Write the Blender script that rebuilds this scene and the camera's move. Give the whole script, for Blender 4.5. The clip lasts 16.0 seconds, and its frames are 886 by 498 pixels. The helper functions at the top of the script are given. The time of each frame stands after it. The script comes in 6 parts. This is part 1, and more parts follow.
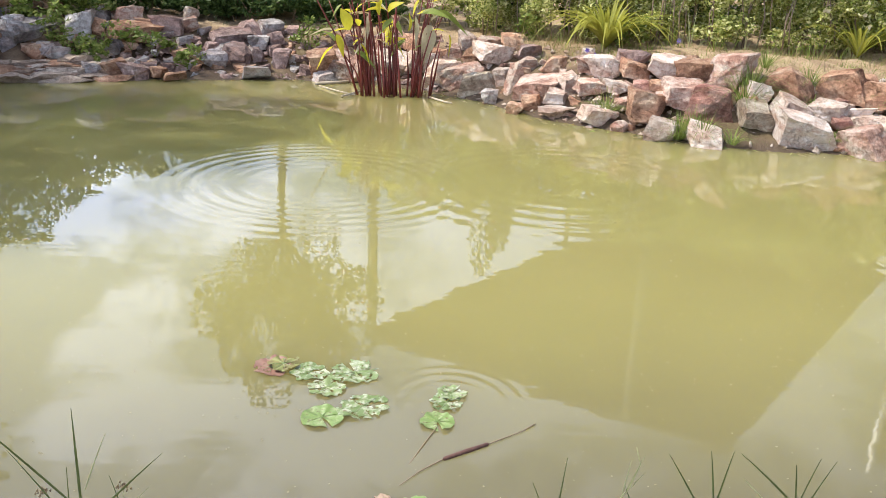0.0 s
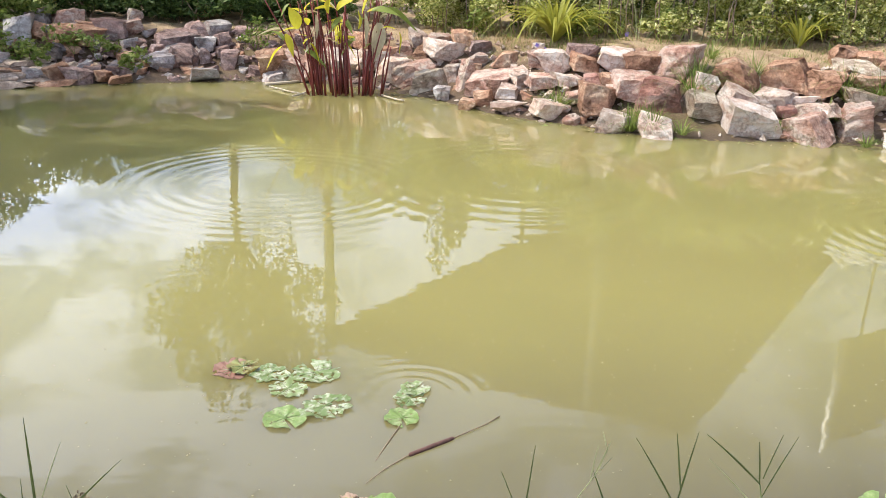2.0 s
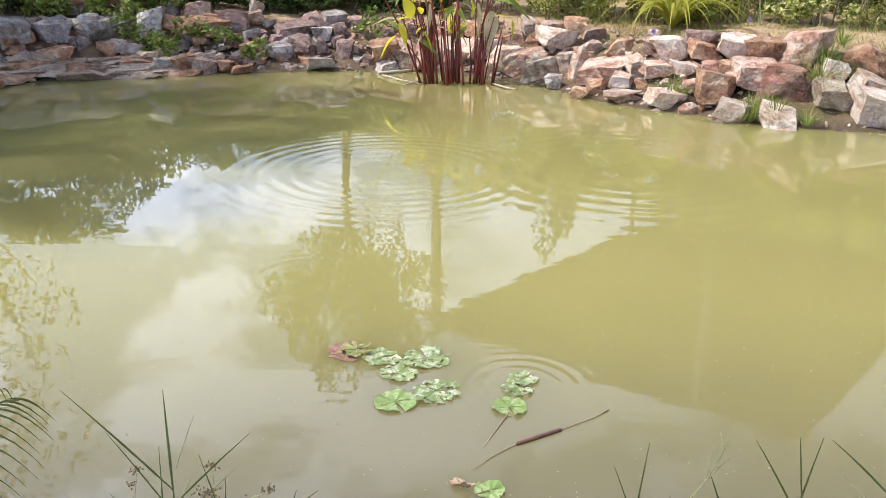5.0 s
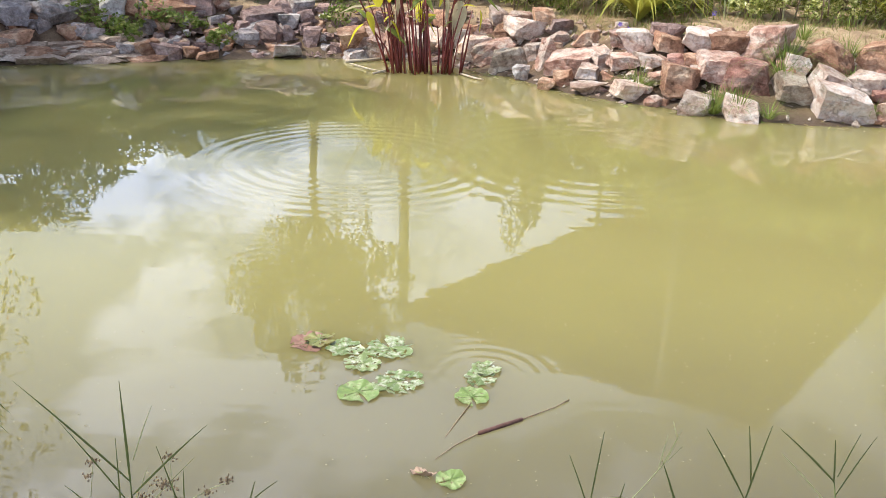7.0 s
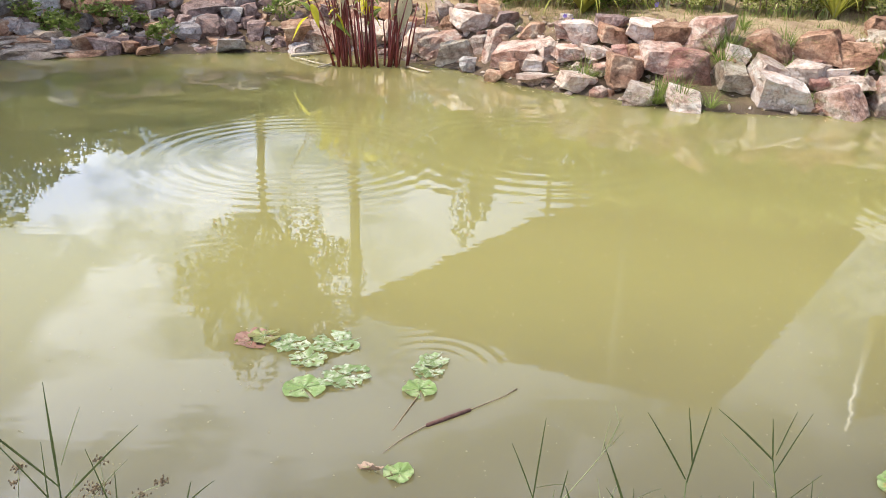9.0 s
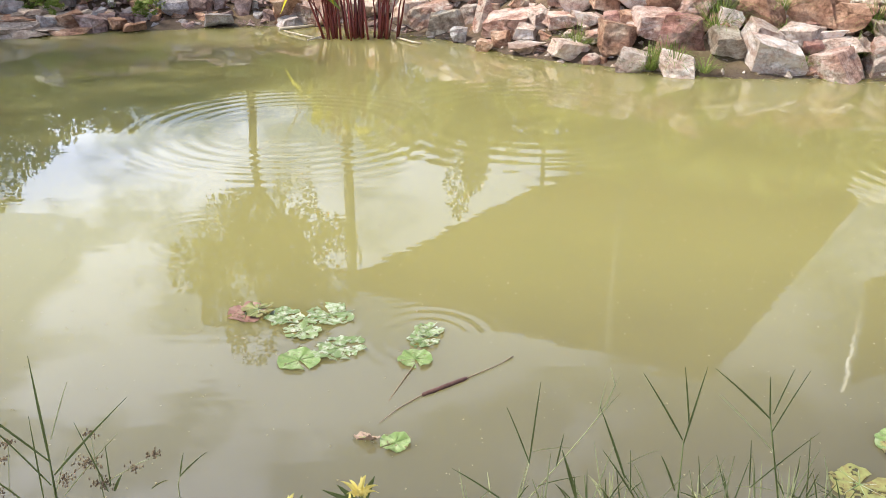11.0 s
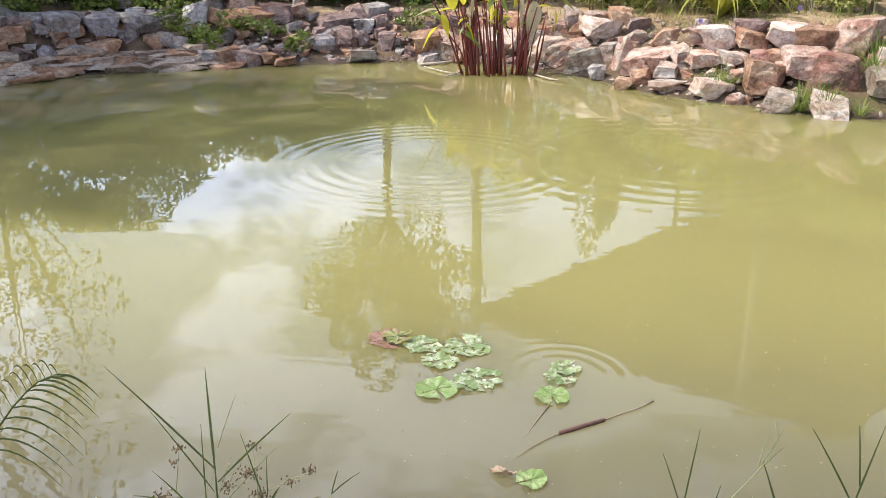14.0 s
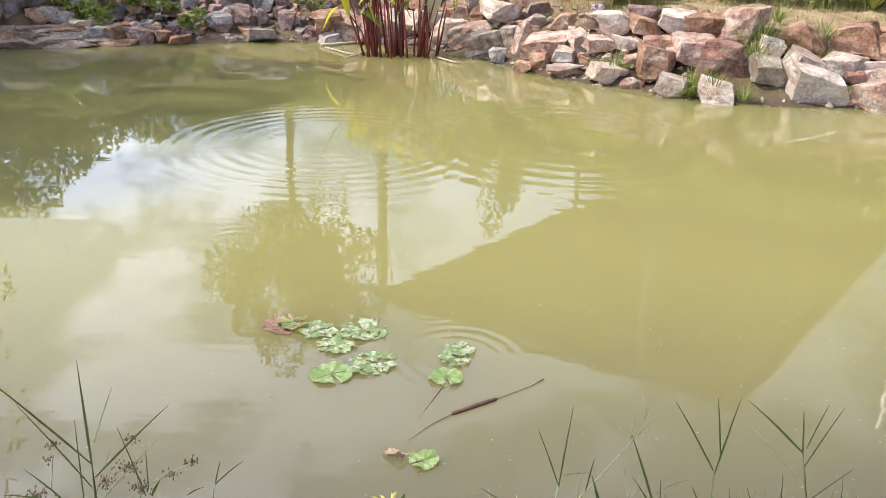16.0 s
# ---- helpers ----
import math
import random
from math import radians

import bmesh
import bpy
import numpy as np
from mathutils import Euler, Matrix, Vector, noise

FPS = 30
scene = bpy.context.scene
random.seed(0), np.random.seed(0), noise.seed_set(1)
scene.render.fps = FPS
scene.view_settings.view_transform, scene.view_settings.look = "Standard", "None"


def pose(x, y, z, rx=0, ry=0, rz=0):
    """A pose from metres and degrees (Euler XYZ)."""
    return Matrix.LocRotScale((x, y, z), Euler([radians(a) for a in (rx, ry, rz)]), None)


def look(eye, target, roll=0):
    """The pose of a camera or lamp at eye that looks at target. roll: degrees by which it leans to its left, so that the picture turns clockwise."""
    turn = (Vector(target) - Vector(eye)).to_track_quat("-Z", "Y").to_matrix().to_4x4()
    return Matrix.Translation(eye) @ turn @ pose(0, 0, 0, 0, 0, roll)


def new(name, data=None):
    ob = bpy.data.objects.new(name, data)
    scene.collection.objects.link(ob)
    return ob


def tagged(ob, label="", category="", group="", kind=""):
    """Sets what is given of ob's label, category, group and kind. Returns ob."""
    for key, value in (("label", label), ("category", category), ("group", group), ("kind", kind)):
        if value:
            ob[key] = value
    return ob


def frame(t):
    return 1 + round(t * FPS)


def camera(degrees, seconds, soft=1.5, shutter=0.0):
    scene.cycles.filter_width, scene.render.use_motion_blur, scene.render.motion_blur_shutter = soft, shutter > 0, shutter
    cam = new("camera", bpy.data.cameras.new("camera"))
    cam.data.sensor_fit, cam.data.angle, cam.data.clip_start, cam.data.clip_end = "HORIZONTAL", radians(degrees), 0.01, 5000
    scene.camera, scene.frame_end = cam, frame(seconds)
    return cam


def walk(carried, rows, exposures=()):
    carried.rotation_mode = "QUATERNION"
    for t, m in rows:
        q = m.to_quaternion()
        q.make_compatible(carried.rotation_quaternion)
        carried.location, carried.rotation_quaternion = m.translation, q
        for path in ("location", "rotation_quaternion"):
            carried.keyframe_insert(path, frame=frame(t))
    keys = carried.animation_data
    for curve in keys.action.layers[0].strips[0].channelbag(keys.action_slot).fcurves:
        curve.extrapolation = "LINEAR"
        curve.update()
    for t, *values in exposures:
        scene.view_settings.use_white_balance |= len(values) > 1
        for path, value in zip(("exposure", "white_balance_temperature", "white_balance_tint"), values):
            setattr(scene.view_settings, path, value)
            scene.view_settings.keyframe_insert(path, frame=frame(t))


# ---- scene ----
LENS = 57.45


PATH = [
    (0.0, 0.000, 0.000, 1.500, -0.000, -19.191, -2.249),
    (0.5, 0.035, 0.015, 1.489, -6.205, -18.454, -2.857),
    (1.0, 0.049, 0.022, 1.478, -9.113, -18.414, -2.813),
    (1.5, 0.027, 0.013, 1.480, -7.445, -18.826, -2.145),
    (2.0, -0.007, 0.009, 1.481, -3.519, -19.166, -1.487),
    (2.5, -0.026, 0.013, 1.480, 0.240, -19.358, -0.928),
    (3.0, -0.033, 0.009, 1.485, 2.634, -19.542, -0.403),
    (3.5, -0.035, 0.005, 1.487, 4.107, -19.630, -0.110),
    (6.0, -0.020, -0.010, 1.496, 3.385, -20.559, -0.832),
    (6.5, -0.014, -0.011, 1.498, 2.595, -20.739, -1.086),
    (7.0, -0.012, -0.012, 1.500, 1.960, -20.836, -1.295),
    (7.5, -0.004, -0.006, 1.494, 0.564, -20.966, -1.727),
    (8.0, 0.011, 0.001, 1.491, -0.798, -21.023, -1.862),
    (8.5, 0.011, 0.006, 1.485, -1.515, -21.072, -1.740),
    (9.0, 0.018, 0.009, 1.480, -1.583, -21.140, -1.344),
    (11.5, 0.030, 0.029, 1.445, -2.273, -23.136, -0.076),
    (12.0, 0.030, 0.028, 1.442, -1.693, -22.929, 0.328),
    (12.5, 0.001, 0.020, 1.453, 0.805, -22.184, 0.713),
    (13.0, -0.020, 0.010, 1.461, 3.418, -21.352, 0.708),
    (13.5, -0.027, 0.014, 1.454, 5.287, -20.777, 0.484),
    (14.0, -0.039, 0.012, 1.455, 6.749, -20.504, 0.366),
    (14.5, -0.046, 0.006, 1.460, 7.441, -20.721, 0.235),
    (15.0, -0.026, 0.004, 1.465, 5.688, -21.231, -0.401),
    (15.5, 0.015, 0.005, 1.469, 2.409, -21.573, -1.038),
    (16.0, 0.014, 0.005, 1.470, 0.454, -21.765, -1.350),
]
cam = camera(LENS, 16.0, soft=0.6)
walk(cam, [(t, pose(x, y, z, 90 + pitch, roll, yaw)) for t, x, y, z, yaw, pitch, roll in PATH],
     exposures=[(0.0, 0.10), (16.0, 0.10)])

# ---- light: high sun from the side of the tree bank, bright broken cloud ----
SUN_FROM = Vector((-0.62, -0.04, 1.0)).normalized()
sun_data = bpy.data.lights.new("sun", "SUN")
sun_data.energy, sun_data.angle, sun_data.color = 5.0, radians(1.2), (1.0, 0.94, 0.84)
sun = new("sun", sun_data)
sun.matrix_world = look((0, 0, 30), Vector((0, 0, 30)) - SUN_FROM)

world = bpy.data.worlds.new("sky")
world.use_nodes = True
scene.world = world
wn, wl = world.node_tree.nodes, world.node_tree.links
wn.clear()
sky = wn.new("ShaderNodeTexSky")
sky.sky_type, sky.sun_disc = "NISHITA", False
sky.sun_elevation = math.asin(SUN_FROM.z)
sky.sun_rotation = math.atan2(SUN_FROM.x, SUN_FROM.y)
sky.air_density, sky.dust_density = 1.2, 2.0
coord = wn.new("ShaderNodeTexCoord")
stretch = wn.new("ShaderNodeMapping")
stretch.inputs["Scale"].default_value = (1.0, 1.0, 1.9)
stretch.inputs["Location"].default_value = (0.3, 1.7, 0.4)
cloud = wn.new("ShaderNodeTexNoise")
cloud.inputs["Scale"].default_value, cloud.inputs["Detail"].default_value = 2.6, 9.0
cloud.inputs["Roughness"].default_value, cloud.inputs["Distortion"].default_value = 0.52, 0.35
cover = wn.new("ShaderNodeValToRGB")
cover.color_ramp.elements[0].position, cover.color_ramp.elements[1].position = 0.42, 0.51
thick = wn.new("ShaderNodeTexNoise")
thick.inputs["Scale"].default_value, thick.inputs["Detail"].default_value = 4.6, 12.0
thick.inputs["Roughness"].default_value = 0.58
shade = wn.new("ShaderNodeValToRGB")
shade.color_ramp.elements[0].position, shade.color_ramp.elements[0].color = 0.45, (8.4, 10.2, 13.8, 1)
shade.color_ramp.elements[1].position, shade.color_ramp.elements[1].color = 0.53, (20.5, 22.8, 30.0, 1)
clear = wn.new("ShaderNodeVectorMath")
clear.operation = "SCALE"
clear.inputs["Scale"].default_value = 2.5
blend = wn.new("ShaderNodeMixRGB")
# cumulus fills the lower sky and thins out overhead
split = wn.new("ShaderNodeSeparateXYZ")
thin = wn.new("ShaderNodeMapRange")
thin.inputs["From Min"].default_value, thin.inputs["From Max"].default_value = 0.64, 0.82
thin.inputs["To Min"].default_value, thin.inputs["To Max"].default_value = 0.09, -0.42
low = wn.new("ShaderNodeMapRange")
low.inputs["From Min"].default_value, low.inputs["From Max"].default_value = 0.16, 0.60
low.inputs["To Min"].default_value, low.inputs["To Max"].default_value = 0.98, 1.0
# cloud is brighter towards the sun
sunward = wn.new("ShaderNodeVectorMath")
sunward.operation = "DOT_PRODUCT"
sunward.inputs[1].default_value = Vector((SUN_FROM.x, SUN_FROM.y, 0)).normalized()
side = wn.new("ShaderNodeMapRange")
side.inputs["From Min"].default_value, side.inputs["From Max"].default_value = -0.36, 0.36
side.inputs["To Min"].default_value, side.inputs["To Max"].default_value = 0.62, 1.7
both = wn.new("ShaderNodeMath")
both.operation = "MULTIPLY"
lit = wn.new("ShaderNodeVectorMath")
lit.operation = "SCALE"
lifted = wn.new("ShaderNodeMath")
lifted.operation = "ADD"
back = wn.new("ShaderNodeBackground")
back.inputs["Strength"].default_value = 0.063
world_out = wn.new("ShaderNodeOutputWorld")
for a, b in ((coord.outputs["Generated"], stretch.inputs["Vector"]), (stretch.outputs["Vector"], cloud.inputs["Vector"]),
             (stretch.outputs["Vector"], thick.inputs["Vector"]), (coord.outputs["Generated"], split.inputs["Vector"]), (split.outputs["Z"], thin.inputs["Value"]),
             (cloud.outputs["Fac"], lifted.inputs[0]), (thin.outputs["Result"], lifted.inputs[1]), (lifted.outputs[0], cover.inputs["Fac"]),
             (thick.outputs["Fac"], shade.inputs["Fac"]), (cover.outputs["Color"], blend.inputs["Fac"]),
             (split.outputs["Z"], low.inputs["Value"]), (shade.outputs["Color"], lit.inputs[0]), (coord.outputs["Generated"], sunward.inputs[0]), (sunward.outputs["Value"], side.inputs["Value"]),
             (low.outputs["Result"], both.inputs[0]), (side.outputs["Result"], both.inputs[1]), (both.outputs[0], lit.inputs["Scale"]),
             (sky.outputs["Color"], clear.inputs[0]), (clear.outputs["Vector"], blend.inputs["Color1"]), (lit.outputs["Vector"], blend.inputs["Color2"]),
             (blend.outputs["Color"], back.inputs["Color"]), (back.outputs["Background"], world_out.inputs["Surface"])):
    wl.new(a, b)


# ---- materials ----
def base_mat(name):
    m = bpy.data.materials.new(name)
    m.use_nodes = True
    nt = m.node_tree
    return m, nt, nt.nodes["Principled BSDF"], nt.nodes["Material Output"]


def ramp(nt, fac, stops):
    r = nt.nodes.new("ShaderNodeValToRGB")
    e = r.color_ramp.elements
    while len(e) < len(stops):
        e.new(0.5)
    for k, (pos, col) in enumerate(stops):
        e[k].position, e[k].color = pos, (*col, 1)
    nt.links.new(fac, r.inputs["Fac"])
    return r.outputs["Color"]


def tex(nt, kind, scale, coord="Object", detail=6.0, rough=0.55, stretch=None, distortion=0.0):
    tc = nt.nodes.new("ShaderNodeTexCoord")
    out = tc.outputs[coord]
    if stretch:
        mp = nt.nodes.new("ShaderNodeMapping")
        mp.inputs["Scale"].default_value = stretch
        nt.links.new(out, mp.inputs["Vector"])
        out = mp.outputs["Vector"]
    n = nt.nodes.new(kind)
    n.inputs["Scale"].default_value = scale
    if kind == "ShaderNodeTexNoise":
        n.inputs["Detail"].default_value, n.inputs["Roughness"].default_value = detail, rough
        n.inputs["Distortion"].default_value = distortion
    nt.links.new(out, n.inputs["Vector"])
    return n


def mix(nt, fac, a, b, mode="MIX"):
    n = nt.nodes.new("ShaderNodeMixRGB")
    n.blend_type = mode
    for s, v in (("Fac", fac), ("Color1", a), ("Color2", b)):
        if isinstance(v, (float, int)):
            n.inputs[s].default_value = v
        elif isinstance(v, tuple):
            n.inputs[s].default_value = (*v, 1)
        else:
            nt.links.new(v, n.inputs[s])
    return n.outputs["Color"]


def bump(nt, bsdf, height, strength, distance):
    b = nt.nodes.new("ShaderNodeBump")
    b.inputs["Strength"].default_value, b.inputs["Distance"].default_value = strength, distance
    nt.links.new(height, b.inputs["Height"])
    nt.links.new(b.outputs["Normal"], bsdf.inputs["Normal"])
    return b


def stone_mat(name, dark, mid, light, stain):
    """Broken sandstone: soft bands, lichen-like stains and grain, each stone shifted by its own chance."""
    m, nt, b, _ = base_mat(name)
    info = nt.nodes.new("ShaderNodeObjectInfo")
    tc = nt.nodes.new("ShaderNodeTexCoord")
    add = nt.nodes.new("ShaderNodeVectorMath")
    add.operation = "MULTIPLY_ADD"
    add.inputs[1].default_value = (1, 1, 1)
    scl = nt.nodes.new("ShaderNodeVectorMath")
    scl.operation = "SCALE"
    scl.inputs[0].default_value = (37.0, 19.0, 53.0)
    nt.links.new(info.outputs["Random"], scl.inputs["Scale"])
    nt.links.new(tc.outputs["Object"], add.inputs[0])
    nt.links.new(scl.outputs["Vector"], add.inputs[2])

    def noise_at(scale, detail, rough, squash=None):
        n = nt.nodes.new("ShaderNodeTexNoise")
        n.inputs["Scale"].default_value, n.inputs["Detail"].default_value, n.inputs["Roughness"].default_value = scale, detail, rough
        v = add.outputs["Vector"]
        if squash:
            mp = nt.nodes.new("ShaderNodeMapping")
            mp.inputs["Scale"].default_value, mp.inputs["Rotation"].default_value = squash, (0.5, 0.35, 0.2)
            nt.links.new(v, mp.inputs["Vector"])
            v = mp.outputs["Vector"]
        nt.links.new(v, n.inputs["Vector"])
        return n.outputs["Fac"]
    big, bands, grain = noise_at(4.0, 5, 0.6), noise_at(4.0, 7, 0.65, (1, 1, 2.6)), noise_at(38.0, 6, 0.7)
    col = ramp(nt, big, [(0.30, dark), (0.50, mid), (0.70, light)])
    col = mix(nt, ramp(nt, bands, [(0.48, (0, 0, 0)), (0.60, (0.85, 0.85, 0.85))]), col, stain)
    col = mix(nt, 0.55, col, ramp(nt, grain, [(0.25, (0.25, 0.25, 0.25)), (0.55, (0.62, 0.62, 0.62)), (0.8, (0.85, 0.85, 0.85))]), "OVERLAY")
    hs = nt.nodes.new("ShaderNodeHueSaturation")
    val = nt.nodes.new("ShaderNodeMapRange")
    val.inputs["To Min"].default_value, val.inputs["To Max"].default_value = 0.74, 1.14
    nt.links.new(info.outputs["Random"], val.inputs["Value"])
    nt.links.new(val.outputs["Result"], hs.inputs["Value"])
    nt.links.new(col, hs.inputs["Color"])
    nt.links.new(hs.outputs["Color"], b.inputs["Base Color"])
    b.inputs["Roughness"].default_value = 0.9
    b.inputs["Specular IOR Level"].default_value = 0.25
    # hairline cracks between broken layers
    crack = nt.nodes.new("ShaderNodeTexVoronoi")
    crack.feature = "DISTANCE_TO_EDGE"
    crack.inputs["Scale"].default_value = 4.0
    bent = nt.nodes.new("ShaderNodeVectorMath")
    bent.operation = "MULTIPLY_ADD"
    wob = nt.nodes.new("ShaderNodeTexNoise")
    wob.inputs["Scale"].default_value, wob.inputs["Detail"].default_value = 9.0, 5
    nt.links.new(add.outputs["Vector"], wob.inputs["Vector"])
    bent.inputs[1].default_value = (0.5, 0.5, 0.5)
    nt.links.new(wob.outputs["Color"], bent.inputs[0])
    nt.links.new(add.outputs["Vector"], bent.inputs[2])
    nt.links.new(bent.outputs["Vector"], crack.inputs["Vector"])
    line = ramp(nt, crack.outputs["Distance"], [(0.0, (0.35, 0.33, 0.32)), (0.035, (1, 1, 1))])
    pit = noise_at(16.0, 7, 0.72)
    col2 = mix(nt, 0.35, hs.outputs["Color"], line, "MULTIPLY")
    col2 = mix(nt, 0.42, col2, ramp(nt, pit, [(0.34, (0.28, 0.27, 0.26)), (0.5, (0.52, 0.52, 0.52)), (0.68, (0.78, 0.78, 0.78))]), "OVERLAY")
    nt.links.new(col2, b.inputs["Base Color"])
    h = mix(nt, 0.35, mix(nt, 0.5, bands, pit), grain)
    h = mix(nt, 0.5, h, line, "MULTIPLY")
    bump(nt, b, h, 1.0, 0.07)
    return m


STONE = {
    "pink": stone_mat("rose_sandstone", (0.27, 0.13, 0.095), (0.53, 0.325, 0.25), (0.74, 0.57, 0.48), (0.68, 0.55, 0.46)),
    "tan": stone_mat("tan_sandstone", (0.23, 0.115, 0.065), (0.50, 0.30, 0.195), (0.66, 0.48, 0.35), (0.37, 0.195, 0.125)),
    "white": stone_mat("pale_sandstone", (0.40, 0.265, 0.20), (0.72, 0.58, 0.48), (0.88, 0.79, 0.70), (0.57, 0.375, 0.29)),
    "grey": stone_mat("grey_stone", (0.24, 0.21, 0.20), (0.48, 0.44, 0.42), (0.66, 0.62, 0.59), (0.46, 0.36, 0.32)),
    "rust": stone_mat("rust_red_sandstone", (0.20, 0.08, 0.06), (0.40, 0.20, 0.155), (0.54, 0.33, 0.27), (0.46, 0.31, 0.25)),
    "cream": stone_mat("cream_sandstone", (0.28, 0.20, 0.135), (0.54, 0.44, 0.33), (0.70, 0.61, 0.49), (0.38, 0.26, 0.18)),
    "slate": stone_mat("weathered_slate", (0.16, 0.14, 0.145), (0.36, 0.325, 0.33), (0.60, 0.56, 0.56), (0.40, 0.34, 0.32)),
    "mud": stone_mat("dried_mud_rock", (0.34, 0.25, 0.19), (0.54, 0.43, 0.345), (0.66, 0.55, 0.46), (0.38, 0.28, 0.215)),
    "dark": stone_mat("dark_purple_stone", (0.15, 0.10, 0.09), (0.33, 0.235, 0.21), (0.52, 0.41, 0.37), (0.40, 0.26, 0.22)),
}


def soil_mat():
    m, nt, b, _ = base_mat("earth_with_dry_grass")
    big, mid, fine = tex(nt, "ShaderNodeTexNoise", 0.7), tex(nt, "ShaderNodeTexNoise", 5.0), tex(nt, "ShaderNodeTexNoise", 60.0, detail=8)
    col = ramp(nt, mid.outputs["Fac"], [(0.3, (0.065, 0.04, 0.025)), (0.5, (0.145, 0.092, 0.056)), (0.72, (0.25, 0.175, 0.11))])
    col = mix(nt, ramp(nt, big.outputs["Fac"], [(0.52, (0, 0, 0)), (0.66, (0.35, 0.35, 0.35))]), col, (0.20, 0.19, 0.07))
    col = mix(nt, 0.5, col, ramp(nt, fine.outputs["Fac"], [(0.3, (0.2, 0.2, 0.2)), (0.7, (0.8, 0.8, 0.8))]), "OVERLAY")
    # wet at the water's edge
    geo = nt.nodes.new("ShaderNodeNewGeometry")
    sep = nt.nodes.new("ShaderNodeSeparateXYZ")
    nt.links.new(geo.outputs["Position"], sep.inputs["Vector"])
    mr = nt.nodes.new("ShaderNodeMapRange")
    mr.inputs["From Min"].default_value, mr.inputs["From Max"].default_value = 0.02, 0.10
    nt.links.new(sep.outputs["Z"], mr.inputs["Value"])
    # pale dry crust on the bank top
    top = nt.nodes.new("ShaderNodeMapRange")
    top.inputs["From Min"].default_value, top.inputs["From Max"].default_value = 0.42, 0.58
    nt.links.new(sep.outputs["Z"], top.inputs["Value"])
    dry = ramp(nt, mid.outputs["Fac"], [(0.3, (0.27, 0.18, 0.105)), (0.5, (0.42, 0.30, 0.18)), (0.72, (0.52, 0.40, 0.25))])
    dry = mix(nt, 0.5, dry, ramp(nt, fine.outputs["Fac"], [(0.3, (0.25, 0.25, 0.25)), (0.7, (0.75, 0.75, 0.75))]), "OVERLAY")
    col = mix(nt, top.outputs["Result"], col, dry)
    wet = mix(nt, mr.outputs["Result"], (0.11, 0.075, 0.045), col)
    nt.links.new(wet, b.inputs["Base Color"])
    rr = nt.nodes.new("ShaderNodeMapRange")
    rr.inputs["To Min"].default_value, rr.inputs["To Max"].default_value = 0.45, 0.95
    nt.links.new(mr.outputs["Result"], rr.inputs["Value"])
    nt.links.new(rr.outputs["Result"], b.inputs["Roughness"])
    bump(nt, b, mix(nt, 0.4, mid.outputs["Fac"], fine.outputs["Fac"]), 1.0, 0.07)
    return m


